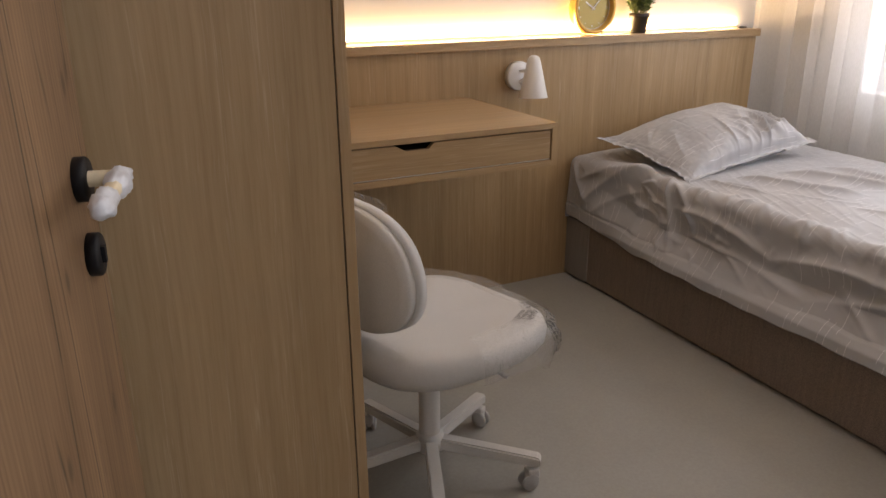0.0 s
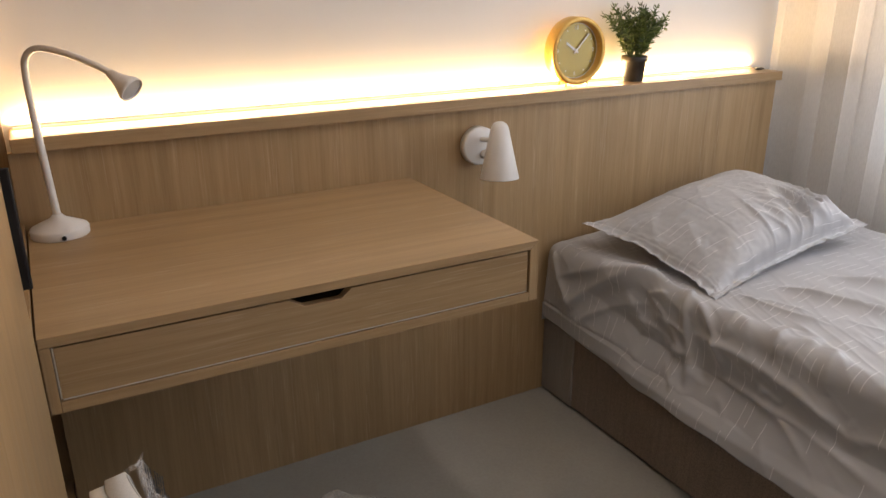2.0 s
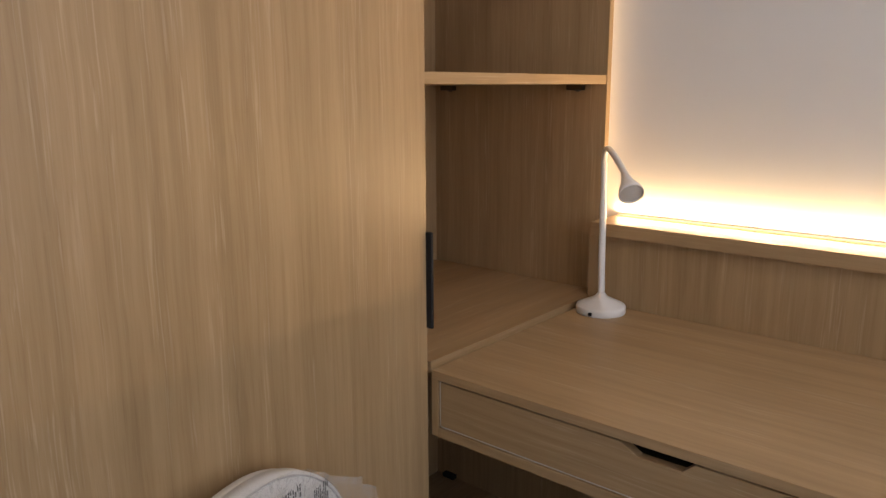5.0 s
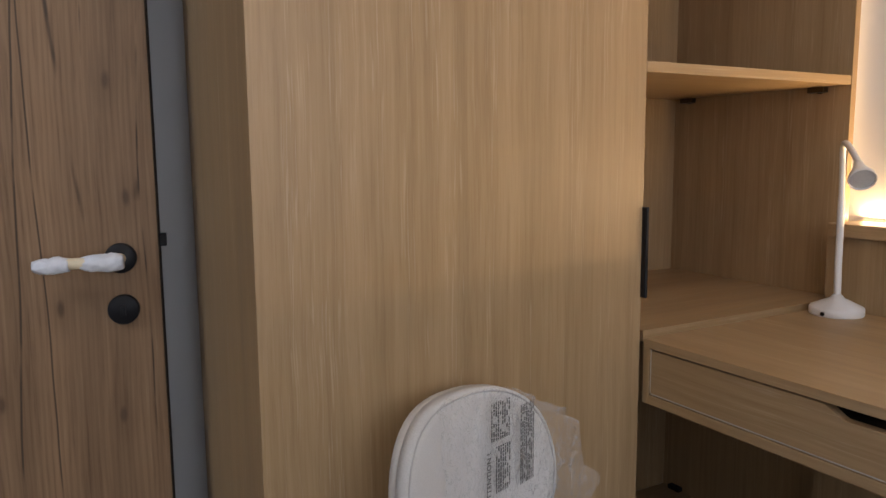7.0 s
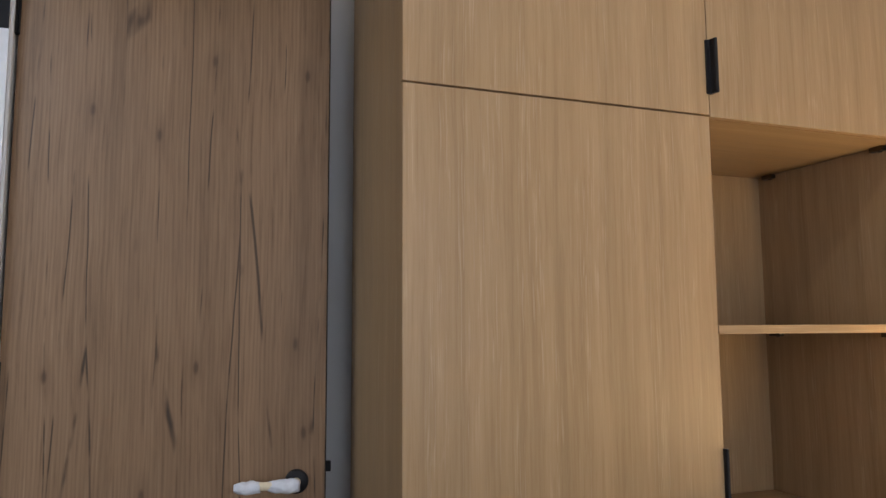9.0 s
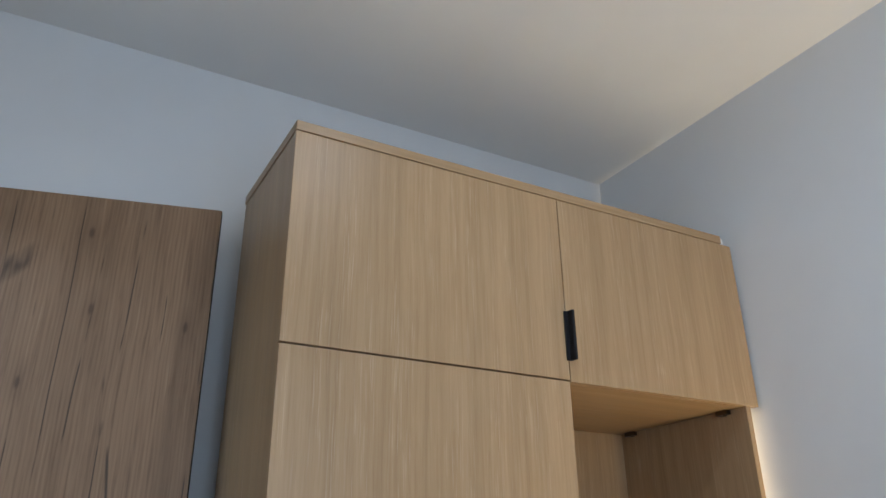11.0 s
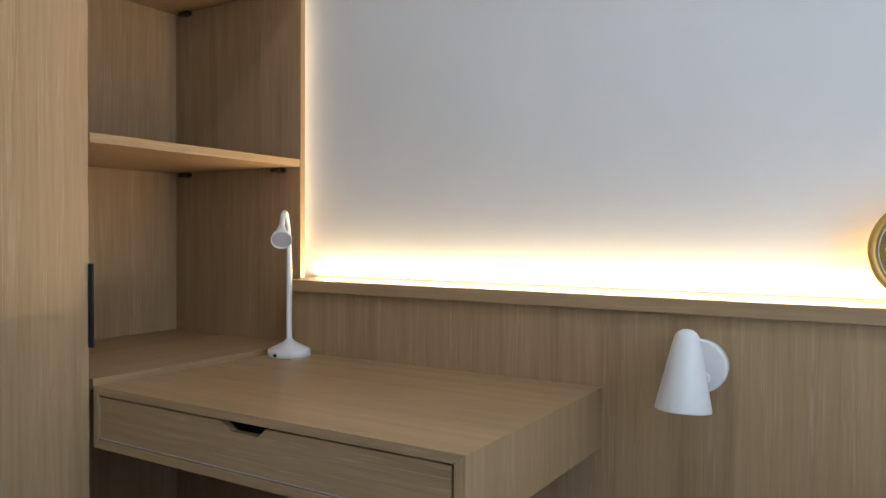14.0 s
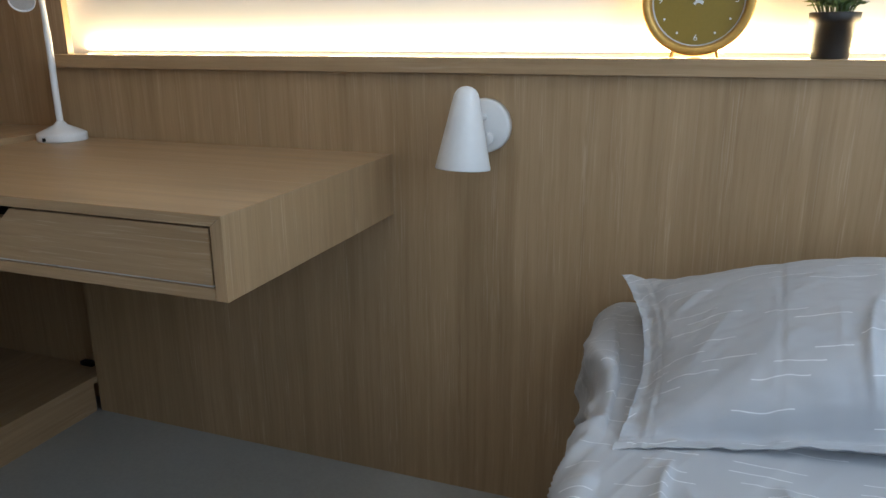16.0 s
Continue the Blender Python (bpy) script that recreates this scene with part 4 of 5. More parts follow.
def office_chair():
    c = thing("swivel_chair", CH, "white swivel chair with seat wrapped in clear plastic", "chair")
    m = pose(CH.x, CH.y, 0, 0, 0, FACING)      # local x ahead of the sitter
    hub = lathe([(0, 0.072), (0.030, 0.072), (0.034, 0.080), (0.034, 0.112), (0.028, 0.122), (0.020, 0.124)], m, 28)
    part("hub", hub, CHAIR_WHITE, c, smooth=True)
    part("column", lathe([(0.0255, 0.118), (0.0255, 0.312), (0.024, 0.317), (0, 0.317)], m, 28), CHAIR_WHITE, c, smooth=True)
    part("gas_spring", lathe([(0.0135, 0.312), (0.0135, 0.34), (0, 0.34)], m, 20), CHAIR_GREY, c, smooth=True)
    part("mechanism", moved(box(-0.075, 0.085, -0.055, 0.055, 0.328, 0.352, 0.006), m), CHAIR_WHITE, c)
    for k in range(5):
        a = radians(-54 + 72 * k)
        legm = m @ Matrix.Rotation(a, 4, "Z")
        outline = [(0.026, 0.080), (0.262, 0.062), (0.268, 0.066), (0.268, 0.086), (0.262, 0.090), (0.026, 0.112)]
        leg = prism(outline, "y", -0.0155, 0.0155)
        bmesh.ops.bevel(leg, geom=leg.edges[:], offset=0.004, segments=2, affect="EDGES")
        l = part("leg", moved(leg, legm), CHAIR_WHITE, c)
        cm = legm @ Matrix.Translation((0.250, 0, 0)) @ Matrix.Rotation(radians(35 + 50 * k), 4, "Z")
        fork = box(-0.018, 0.014, -0.013, 0.013, 0.026, 0.056, 0.005)
        join(fork, lathe([(0, 0.05), (0.006, 0.05), (0.006, 0.068), (0, 0.068)], Matrix.Translation((0.006, 0, 0)), 12))
        box(-0.020, 0.012, -0.0045, 0.0045, 0.018, 0.050, 0.003, bm=fork)
        part("caster", moved(fork, cm), CHAIR_WHITE, l)
        for side in (-1, 1):
            wheel = lathe([(0, -0.005), (0.019, -0.005), (0.0215, -0.003), (0.0215, 0.003), (0.019, 0.005), (0, 0.005)], cm @ Matrix.Translation((-0.010, side * 0.0105, 0.0216)) @ pose(0, 0, 0, 90), 22)
            part("wheel", wheel, CHAIR_GREY, l, "pale grey caster wheel", True)
    # seat: a rounded cushion
    bm = bmesh.new()
    rings, steps = [], 64

    def outline(t, grow):
        e = 3.0
        ca, sa = math.cos(t), math.sin(t)
        rx, ry = 0.236 + grow, 0.226 + grow
        k = (abs(ca) ** e + abs(sa) ** e) ** (-1 / e)
        return 0.016 + rx * ca * k, ry * sa * k * (1 - 0.10 * max(0, -ca))

    prof = [(-0.21, 0.372), (-0.050, 0.373), (-0.018, 0.381), (-0.002, 0.402), (0.0, 0.426), (-0.006, 0.445), (-0.020, 0.455), (-0.055, 0.461), (-0.12, 0.458), (-0.208, 0.455)]
    for g, z in prof:
        rings.append([bm.verts.new((*outline(2 * math.pi * i / steps, g), z - 0.024 - 0.016 * max(0, math.cos(2 * math.pi * i / steps)) ** 3)) for i in range(steps)])
    for a, b in zip(rings, rings[1:]):
        for i in range(steps):
            bm.faces.new((a[i], a[(i + 1) % steps], b[(i + 1) % steps], b[i]))
    bm.faces.new(rings[0][::-1])
    bm.faces.new(rings[-1])
    part("seat", moved(bm, m), CHAIR_FABRIC, c, smooth=True)

    def bent(s, z, off):
        """A point on the curved back: s across, z up, off outwards behind it."""
        lean = -0.185 - 0.10 * (z - 0.5)
        return lean + 1.3 * s * s - off, s, z

    def back_shell(off0, off1, grow):
        bm, sides = bmesh.new(), []
        nr, na = 9, 56
        for off in (off0, off1):
            rows = []
            for r in range(nr + 1):
                ring = []
                for i in range(na):
                    t, f = 2 * math.pi * i / na, r / nr
                    e = 2.7
                    ca, sa = math.cos(t), math.sin(t)
                    k = (abs(ca) ** e + abs(sa) ** e) ** (-1 / e)
                    w = (0.168 + grow) * (1 - 0.08 * max(0, sa))
                    swell = 0.010 * (1 - f ** 4)
                    ring.append(bm.verts.new(bent(w * ca * k * f, 0.604 + (0.140 + grow) * sa * k * f, off + (swell if off == off1 else -swell))))
                    if r == 0:
                        break
                rows.append(ring)
            for i in range(na):
                bm.faces.new((rows[0][0], rows[1][i], rows[1][(i + 1) % na]))
            for a, b in zip(rows[1:], rows[2:]):
                for i in range(na):
                    bm.faces.new((a[i], b[i], b[(i + 1) % na], a[(i + 1) % na]))
            sides.append(rows[-1])
        for i in range(na):
            bm.faces.new((sides[0][i], sides[0][(i + 1) % na], sides[1][(i + 1) % na], sides[1][i]))
        bmesh.ops.bevel(bm, geom=[e for e in bm.edges if all(v in sides[0] or v in sides[1] for v in e.verts) and e.calc_face_angle(0) > 0.8], offset=0.004, segments=2, affect="EDGES")
        return bm

    cushion = part("backrest_cushion", moved(back_shell(-0.014, 0.008, 0.0), m), CHAIR_FABRIC, c, smooth=True)
    part("backrest_shell", moved(back_shell(0.0095, 0.025, -0.004), m), CHAIR_WHITE, c, "pale shell behind the backrest", True)
    part("piping", moved(tube([bent(0.163 * (abs(math.cos(t)) ** 2.7 + abs(math.sin(t)) ** 2.7) ** (-1 / 2.7) * math.cos(t) * (1 - 0.08 * max(0, math.sin(t))), 0.604 + 0.135 * (abs(math.cos(t)) ** 2.7 + abs(math.sin(t)) ** 2.7) ** (-1 / 2.7) * math.sin(t), -0.0155) for t in [2 * math.pi * i / 72 for i in range(73)]], 0.0016, 6), m), CHAIR_GREY, cushion, "thin grey piping")
    bracket = tube(smooth_line([(-0.03, 0, 0.345), (-0.14, 0, 0.342), (-0.205, 0, 0.372), (-0.231, 0, 0.46), (-0.233, 0, 0.56)], 7), 0.016, 12, 0.45)
    part("back_bracket", moved(bracket, m), CHAIR_WHITE, c, smooth=True)
    part("back_cap", lathe([(0, 0), (0.042, 0), (0.042, 0.010), (0.036, 0.016), (0, 0.017)], m @ Matrix.Translation((-0.229, 0, 0.60)) @ pose(0, 0, 0, 0, -90, 0), 30), CHAIR_WHITE, c, smooth=True)
    part("tilt_lever", moved(tube([(0.03, -0.05, 0.342), (0.05, -0.17, 0.335), (0.052, -0.20, 0.331)], 0.005, 8), m), CHAIR_GREY, c, smooth=True)

    # crumpled clear film over the front of the seat and one side of the back
    levels = [(-0.055, 0.4640), (-0.026, 0.4645), (-0.006, 0.460), (0.014, 0.444), (0.020, 0.420), (0.020, 0.39), (0.016, 0.35), (0.0, 0.325)]
    bm, rings = bmesh.new(), []

    def on_film(i, l, out=0.0):
        """A point of the seat's film: i steps of five degrees round from the front, level l down the side."""
        k = min(int(l), len(levels) - 2)
        g, z = (levels[k][c] + (levels[k + 1][c] - levels[k][c]) * (l - k) for c in (0, 1))
        corner, loose = math.exp(-((i + 8.5) / 3.2) ** 2), max(0.0, min(1.0, (i + 2) / 5))
        t = radians(5 * i)
        x, y = outline(t, g + (out if l > 2 else 0.0) + (0.014 * loose if l > 1 else 0.0))
        w = (0.014 * noise.noise((x * 19, y * 19, z * 16)) + 0.008 * noise.noise((x * 45, y * 45, z * 40))) * (0.3 + 0.7 * max(corner, 0.7 * loose))
        hang = 1.0 if z > 0.40 else 0.35 + 0.9 * corner + 0.3 * noise.noise((i * 0.33, 1.7, 0))
        return (x + w * math.cos(t) + abs(w) * 0.4, y + w * math.sin(t), 0.40 + (z - 0.40) * hang + w * 0.4 - 0.016 * max(0, math.cos(t)) ** 3 + (0.002 if z > 0.44 else 0) + (out if l < 3 else 0.0) - 0.024)

    for l in range(len(levels)):
        rings.append([bm.verts.new(on_film(i, l)) for i in range(-21, 21)])
    for a, b in zip(rings, rings[1:]):
        for i in range(len(a) - 1):
            bm.faces.new((a[i], a[i + 1], b[i + 1], b[i]))
    film = part("plastic_film", moved(bm, m), FILM, c, "crumpled clear plastic film", True)
    rng, ink = random.Random(4), bmesh.new()                 # unreadable print round the front corner
    for i0, rows, l0, l1 in ((-12.5, 8, 0.0, 1.3), (-9.2, 8, 0.2, 2.0), (-11.6, 10, 2.4, 5.6), (-7.6, 7, 2.2, 4.8)):
        for r in range(rows):
            i, l = i0 + r * 0.36, l0
            while l < l1:
                n = min(l1, l + rng.uniform(0.12, 0.40))
                if rng.random() < 0.86:
                    ink.faces.new([ink.verts.new(on_film(ii, ll, 0.0025)) for ii, ll in ((i, l), (i, n), (i + 0.17, n), (i + 0.17, l))])
                l = n + 0.09
    part("print", moved(ink, m), INK, film, "unreadable dark print")

    def bars(rows, place, width, seed, parent, short=1.0):
        """Lines of unreadable print as thin bars lying on a surface."""
        rng, bm = random.Random(seed), bmesh.new()
        for r in range(rows):
            u = 0.0
            while u < width:
                ln = rng.uniform(0.003, 0.010) * short
                if rng.random() < 0.85:
                    box(u, min(width, u + ln), r * -0.0052, r * -0.0052 + 0.0026, 0, 0.0003, bm=bm)
                u += ln + 0.0015
        return part("print", moved(bm, place), INK, parent, "unreadable dark print")

    bm, rows = bmesh.new(), []
    for i in range(66):
        s = -0.085 + 0.286 * i / 65
        row = []
        for j in range(56):
            z = 0.46 + 0.290 * j / 55
            loose = max(0.0, min(1.0, (s - 0.02) / 0.14)) * max(0.0, min(1.0, (0.725 - z) / 0.05))        # the bag stands off at the far side
            q = ((abs(s) / (0.156 + (0.060 * max(0.0, min(1.0, (0.715 - z) / 0.06)) if s > 0 else 0.0))) ** 2.7 + (abs(z - 0.604) / 0.142) ** 2.7) ** (1 / 2.7)
            k = min(1.0, 1.0 / q) if q else 1.0
            over = max(0.0, q - 1)                       # the rest folds over the edge
            x, y, zz = bent(s * k, 0.604 + (z - 0.604) * k, -0.025 + 0.05 * over)
            w = 0.006 + 0.016 * loose * noise.noise((s * 13, z * 12, 3)) + (0.005 + 0.012 * loose) * (crease(s, z, 1.2, 7.0, 26.0, 3.0) - 0.4) + 0.008 * loose * (crease(s, z, 0.3, 9.0, 34.0, 6.0) - 0.4) + 0.003 * noise.noise((s * 55, z * 50, 8))
            w = max(w, 0.0015) if not over else 0.5 * w
            peak = 0.008 * math.exp(-((s + 0.055) / 0.02) ** 2) * max(0.0, min(1.0, (z - 0.70) / 0.05))
            row.append(bm.verts.new((x + w, y + 0.5 * w * (1 + loose), zz + 0.4 * w + peak)))
        rows.append(row)
    for a, b in zip(rows, rows[1:]):
        for j in range(55):
            bm.faces.new((a[j], a[j + 1], b[j + 1], b[j]))
    film = part("plastic_film", moved(bm, m), FILM, c, "crumpled clear plastic film", True)
    up = m @ pose(*bent(0.020, 0.61, -0.034), 90, 0, 90) @ pose(0, 0, 0, 0, 0, 90)
    part("print", moved(text_mesh("ATTENTION !", 0.0135, Matrix()), up @ Matrix.Translation((0.0, 0.0, 0.0))), INK, film, "printed word on the film")
    bars(7, m @ pose(*bent(0.032, 0.585, -0.036), 90, 0, 90) @ pose(0, 0, 0, 0, 0, 90), 0.075, 11, film)
    bars(9, m @ pose(*bent(0.030, 0.665, -0.036), 90, 0, 90) @ pose(0, 0, 0, 0, 0, 90), 0.062, 12, film)
    bars(8, m @ pose(*bent(0.082, 0.585, -0.036), 90, 0, 96) @ pose(0, 0, 0, 0, 0, 90), 0.13, 13, film)
    return c


office_chair()

# ---- things on the desk, the panel and the ledge ----
def desk_lamp():
    x, y, z = 1.911, 4.368, 0.750
    l = thing("desk_lamp", (x, y, z), "white gooseneck desk lamp, switched off", "desk lamp")
    part("base", lathe([(0, 0.0), (0.054, 0.0), (0.055, 0.002), (0.055, 0.015), (0.053, 0.018), (0.030, 0.029), (0.015, 0.036), (0.0085, 0.044), (0, 0.045)], Matrix.Translation((x, y, z)), 48), WHITE_METAL, l, smooth=True)
    jack = lathe([(0, 0), (0.0045, 0), (0.0045, 0.004), (0, 0.004)], Matrix.Translation((x + 0.004, y - 0.0535, z + 0.007)) @ pose(0, 0, 0, 90), 16)
    part("cable_socket", jack, BLACK, l)
    line = smooth_line([(x, y, z + 0.038), (x - 0.004, y + 0.003, z + 0.12), (x - 0.008, y + 0.008, z + 0.22), (x - 0.009, y + 0.006, z + 0.315), (x - 0.003, y - 0.006, z + 0.352), (x + 0.019, y - 0.035, z + 0.369), (x + 0.060, y - 0.085, z + 0.362), (x + 0.103, y - 0.133, z + 0.343), (x + 0.128, y - 0.161, z + 0.327)], 8)
    k = len(line)
    part("gooseneck", tube(line, [0.0075 if i < k * 0.28 else 0.0063 for i in range(k)], 16), WHITE_METAL, l, smooth=True)
    tip, ahead = Vector((x + 0.124, y - 0.157, z + 0.330)), Vector((0.62, -0.66, -0.62))
    m = look(tip, tip + ahead) @ pose(0, 0, 0, 180)
    head = part("head", lathe([(0, -0.002), (0.0085, 0.0), (0.011, 0.014), (0.016, 0.028), (0.0222, 0.041), (0.0240, 0.047), (0.0240, 0.052), (0.0224, 0.0525), (0.0218, 0.048)], m, 36), WHITE_METAL, l, smooth=True)
    part("lens", lathe([(0.0218, 0.0485), (0.012, 0.0500), (0, 0.0505)], m, 36), LENS, head, "clouded clear lens", True)
    return l


desk_lamp()


def wall_lamp():
    x, z = 2.935, 0.8165
    l = thing("wall_lamp", (x, 4.426, z - 0.052), "white cone wall lamp with round mount", "wall lamp")
    out = Matrix.Translation((x, 4.4255, z)) @ pose(0, 0, 0, 90)
    mount = part("mount", lathe([(0, 0), (0.0515, 0), (0.0515, 0.019), (0.050, 0.022), (0.047, 0.0235), (0, 0.0235)], out, 48), WHITE_METAL, l, smooth=True)
    part("knob", lathe([(0, 0.0), (0.0125, 0), (0.0125, 0.010), (0.0115, 0.012), (0, 0.0125)], out @ Matrix.Translation((0.010, -0.022, 0.0235)), 24), WHITE_METAL, mount, smooth=True)
    part("arm", tube(smooth_line([(x + 0.002, 4.404, z + 0.018), (x + 0.004, 4.372, z + 0.022), (x + 0.002, 4.320, z + 0.030)], 5), 0.0068, 14), WHITE_METAL, l, smooth=True)
    m = Matrix.Translation((2.930, 4.302, 0.7515)) @ pose(0, 0, 0, -4.0, 1.5, 0)
    prof = [(0.0485, 0.001), (0.050, 0.0), (0.0503, 0.002), (0.0240, 0.124), (0.0215, 0.133), (0.0165, 0.1405), (0.009, 0.1450), (0, 0.1465)]
    part("shade", lathe(prof, m, 48), WHITE_METAL, l, smooth=True)
    part("bulb", lathe([(0, 0.03), (0.014, 0.034), (0.02, 0.048), (0.015, 0.066), (0.01, 0.085), (0, 0.086)], m, 24), MILKY, l, smooth=True)
    return l


wall_lamp()


def clock():
    cx, cz, y = 3.303, 1.0410, 4.466
    r = 0.0945
    c = thing("table_clock", (cx, y + 0.02, 0.943), "round gold table clock with olive dial", "clock")
    out = Matrix.Translation((cx, y, cz)) @ pose(0, 0, 0, 90)       # local z towards the room
    part("rim", lathe([(0.0, -0.046), (r - 0.004, -0.046), (r, -0.042), (r, -0.003), (r - 0.002, 0.0), (r - 0.0125, 0.0), (r - 0.0135, -0.002), (r - 0.0155, -0.024), (0, -0.0245)], out, 72), GOLD, c, "gold wooden rim", True)
    dial = part("dial", lathe([(0, -0.021), (r - 0.0165, -0.021), (r - 0.0165, -0.0225), (0, -0.0225)], out, 64), DIAL, c)
    part("dial_ring", lathe([(r - 0.0185, -0.0206), (r - 0.0162, -0.0200), (r - 0.0162, -0.0212)], out, 72), PALE, dial, "pale ring round the dial")
    for k in range(12):
        a = radians(90 - 30 * k)
        m = out @ Matrix.Translation((0.064 * math.cos(a), 0.064 * math.sin(a), -0.0204))
        if k % 3 == 0:
            part("numeral", text_mesh(str(k or 12), 0.0155, m), WHITE_METAL, dial)
        else:
            part("hour_mark", lathe([(0.0021, 0), (0.0021, 0.0004), (0, 0.0004)], m, 12), WHITE_METAL, dial)
    for angle, ln, w, z in ((147, 0.042, 0.0030, -0.0185), (47, 0.063, 0.0022, -0.0170)):
        part("hand", moved(box(-0.010, ln, -w, w, 0, 0.0008), out @ Matrix.Translation((0, 0, z)) @ pose(0, 0, 0, 0, 0, angle)), WHITE_METAL, c, "white clock hand")
    part("boss", lathe([(0, -0.0195), (0.005, -0.0195), (0.005, -0.0155), (0, -0.015)], out, 16), WHITE_METAL, c)
    for s in (-1, 1):
        part("foot", tube([(cx + s * 0.036, y + 0.010, 0.9560), (cx + s * 0.040, y + 0.006, 0.9440)], 0.0024, 10), GOLD, c)
        part("foot", tube([(cx + s * 0.036, y + 0.038, 0.9560), (cx + s * 0.040, y + 0.040, 0.9440)], 0.0024, 10), GOLD, c)
    return c


clock()


def plant():
    px, py, pz = 3.520, 4.475, 0.943
    p = thing("potted_plant", (px, py, pz), "small bushy green plant in a black pot", "plant")
    part("pot", lathe([(0, 0), (0.0285, 0), (0.0295, 0.003), (0.0355, 0.058), (0.0385, 0.058), (0.0395, 0.0735), (0.0375, 0.0745), (0.0350, 0.066), (0, 0.064)], Matrix.Translation((px, py, pz)), 40), BLACK_POT, p, smooth=True)
    part("soil", lathe([(0.0352, 0.0665), (0.018, 0.069), (0, 0.070)], Matrix.Translation((px, py, pz)), 24), SOIL, p)
    rng = random.Random(5)
    stems, leaves = bmesh.new(), bmesh.new()

    def leaf(at, way, ln, w):
        side = way.cross(Vector((rng.uniform(-1, 1), rng.uniform(-1, 1), rng.uniform(-1, 1)))).normalized()
        up = way.cross(side).normalized()
        a = leaves.verts.new(at)
        b = leaves.verts.new(at + way * ln * 0.45 + side * w + up * 0.0010)
        c = leaves.verts.new(at + way * ln * 0.45 - side * w + up * 0.0010)
        d = leaves.verts.new(at + way * ln - up * ln * 0.12)
        mid = leaves.verts.new(at + way * ln * 0.5 - up * 0.0008)
        for f in ((a, b, mid), (a, mid, c), (b, d, mid), (c, mid, d)):
            leaves.faces.new(f)

    for k in range(58):
        a, spread = rng.uniform(0, 2 * math.pi), rng.random() ** 0.55
        droop = rng.random()
        foot = Vector((px + 0.026 * spread * math.cos(a), py + 0.022 * spread * math.sin(a), pz + 0.068))
        reach = 0.114 * spread * rng.uniform(0.7, 1.1)
        tip = Vector((px + reach * 1.05 * math.cos(a), min(4.525, py + 0.62 * reach * math.sin(a)), pz + 0.078 + (0.142 - 0.105 * spread * droop) * rng.uniform(0.72, 1.0)))
        midp = foot.lerp(tip, 0.5) + Vector((0, 0, 0.020 * spread))
        line = smooth_line([foot, midp, tip], 7)
        join(stems, tube(line, [0.0011] * len(line), 5))
        for i in range(2, len(line)):
            ahead = (line[i] - line[i - 1]).normalized()
            for q in range(3):
                ang = rng.uniform(0, 2 * math.pi)
                s = ahead.orthogonal().normalized()
                s = Matrix.Rotation(ang, 3, ahead) @ s
                leaf(line[i] + ahead * rng.uniform(-0.004, 0.002), (ahead * rng.uniform(0.35, 0.9) + s).normalized(), rng.uniform(0.014, 0.024), rng.uniform(0.0018, 0.0030))
        leaf(line[-1], (line[-1] - line[-2]).normalized(), 0.018, 0.0026)
    part("stems", stems, LEAF, p)
    part("leaves", leaves, LEAF, p)
    return p


plant()

cable = thing("cable_end", (4.075, 4.47, 0.943), "short dark cable end lying on the ledge", "cable")
part("plug", tube([(4.065, 4.475, 0.9475), (4.085, 4.468, 0.9475)], 0.0042, 10), INK, cable)
part("wire", tube(smooth_line([(4.085, 4.468, 0.9465), (4.100, 4.470, 0.9475), (4.108, 4.500, 0.947), (4.110, 4.522, 0.944)], 6), 0.0022, 8), INK, cable)


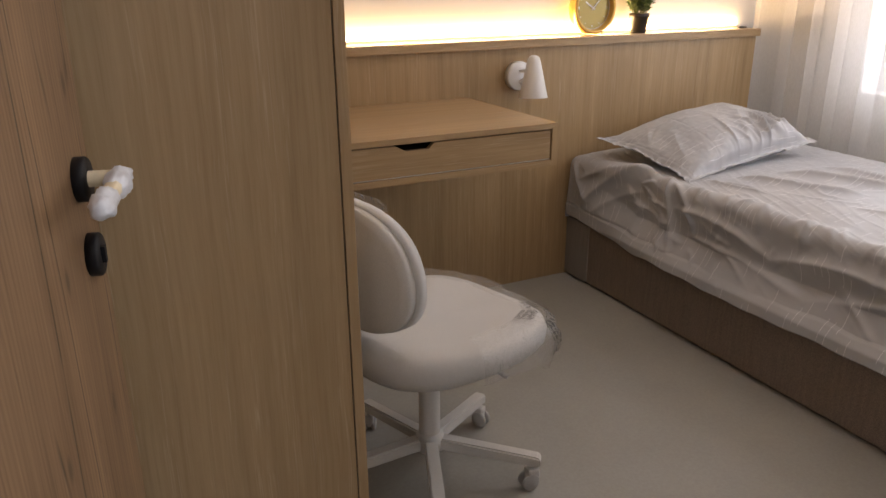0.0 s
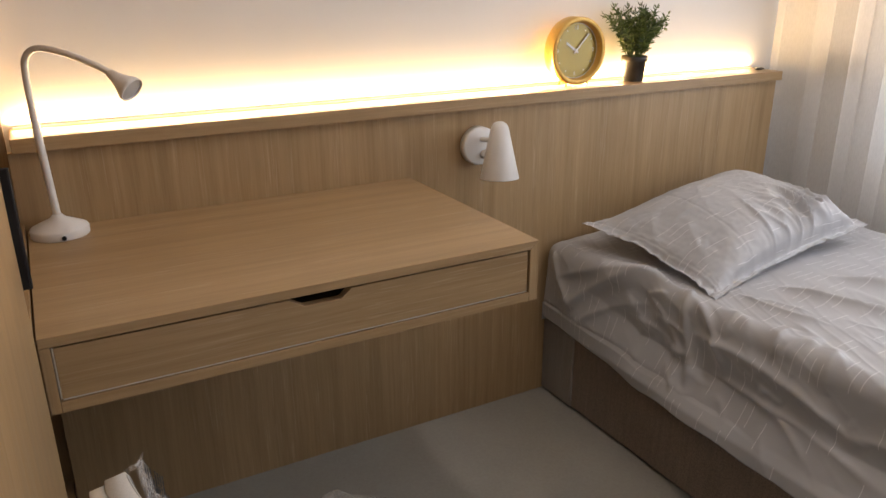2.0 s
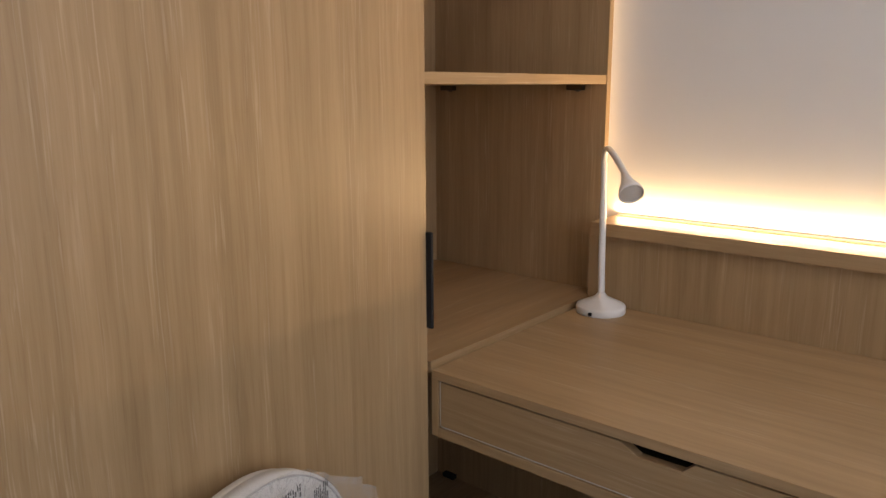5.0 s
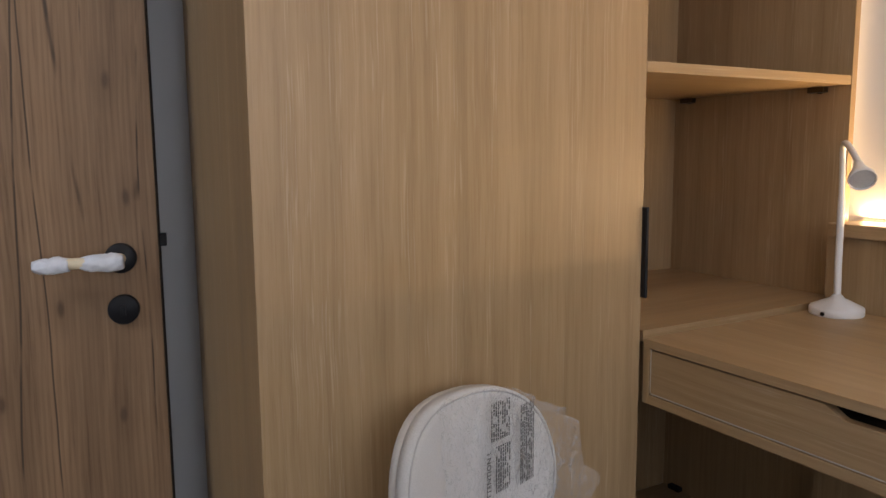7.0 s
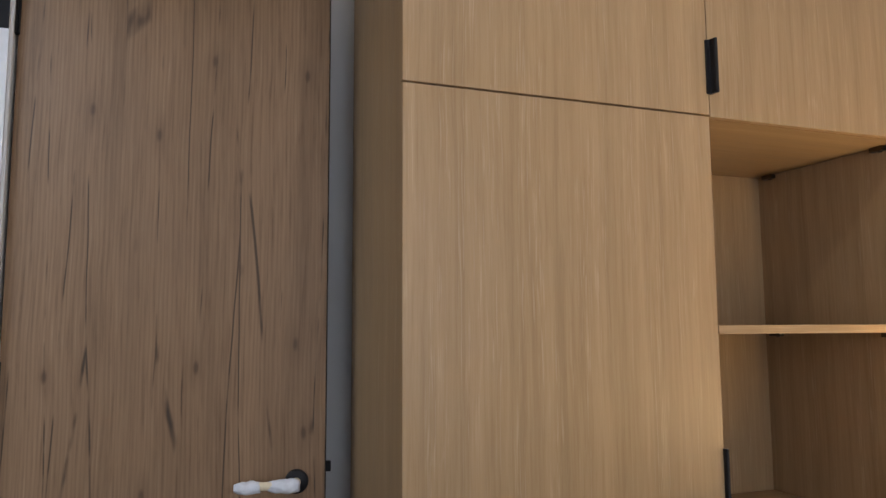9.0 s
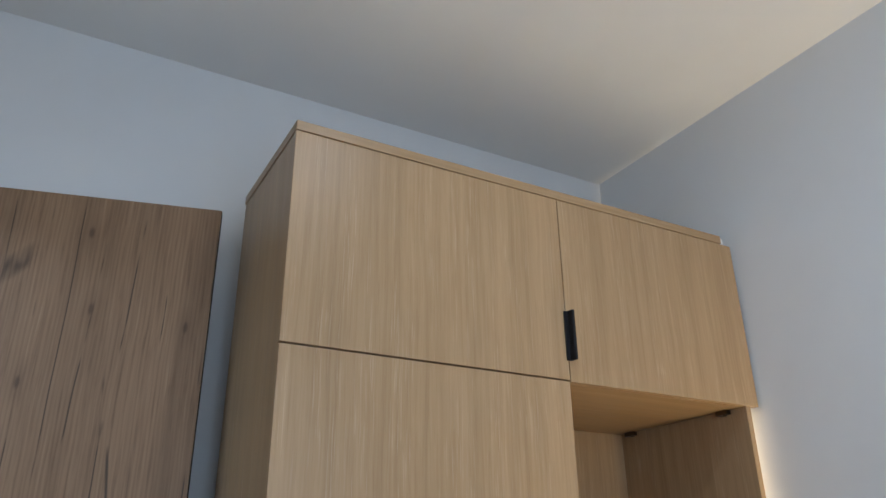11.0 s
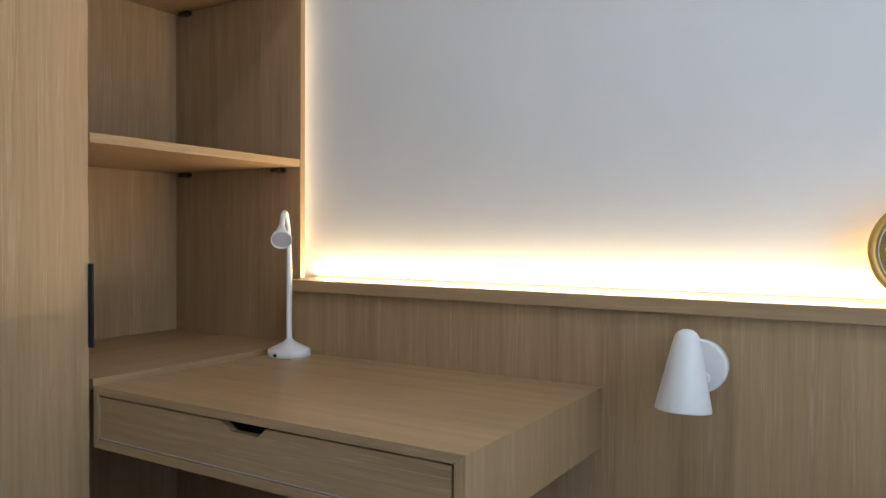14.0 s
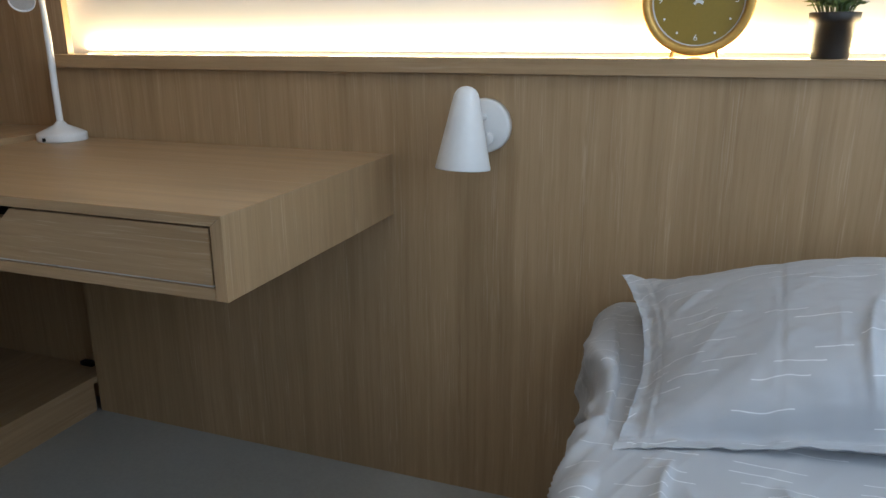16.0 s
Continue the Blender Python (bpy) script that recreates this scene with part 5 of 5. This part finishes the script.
# ---- curtain ----
def curtain():
    """A sheer curtain hanging in soft uneven folds in front of the window."""
    c = thing("sheer_curtain", (4.19, 3.4, 0.02), "floor-length sheer white voile curtain over the window", "curtain")
    nu, nv = 420, 26
    y0, y1, z0, z1 = 2.36, 4.525, 0.02, 2.62
    verts, faces = [], []
    for i in range(nu + 1):
        s = i / nu
        phase = s * 2 * math.pi * 14 + 5.0 * noise.noise((s * 6, 0, 0))
        for j in range(nv + 1):
            f = j / nv
            z = z1 + (z0 - z1) * f
            amp = 0.008 + 0.006 * f + 0.007 * noise.noise((s * 9, f * 0.8, 2))
            x = 4.200 + amp * math.sin(phase + 0.5 * noise.noise((s * 6, f * 1.2, 5))) + 0.010 * noise.noise((s * 30, f * 1.5, 9))
            y = y0 + (y1 - y0) * s + 0.012 * math.sin(2 * phase) + 0.01 * f * noise.noise((s * 8, f * 2, 1))
            verts.append((min(x, 4.285), min(y, 4.53), z))
    for i in range(nu):
        for j in range(nv):
            a = i * (nv + 1) + j
            faces.append((a, a + 1, a + nv + 2, a + nv + 1))
    mesh = bpy.data.meshes.new("cloth")
    base = c.matrix_basis.translation
    mesh.from_pydata([tuple(Vector(v) - base) for v in verts], [], faces)
    mesh.polygons.foreach_set("use_smooth", [True] * len(mesh.polygons))
    mesh.materials.append(SHEER)
    cloth = new("cloth", mesh)
    cloth.parent = c
    part("track", box(4.175, 4.225, 2.345, 4.53, 2.621, 2.645, 0.003), WHITE_METAL, c, "white curtain track")
    for y in (2.5, 3.1, 3.7, 4.3):
        part("bracket", box(4.19, 4.21, y - 0.012, y + 0.012, 2.6455, TOP, 0.002), WHITE_METAL, c)
    return c


curtain()


def socket(y):
    s = thing("wall_socket", (WX1, y, 0.915), "grey square socket plate behind the curtain", "socket", "sockets behind the curtain")
    plate = part("plate", box(WX1 - 0.010, WX1, y - 0.036, y + 0.036, 0.917, 0.995, 0.003), SOCKET, s)
    part("insert", box(WX1 - 0.0125, WX1 - 0.0103, y - 0.022, y + 0.022, 0.934, 0.978, 0.001), INK, plate)
    return s


socket(4.378)
socket(4.292)
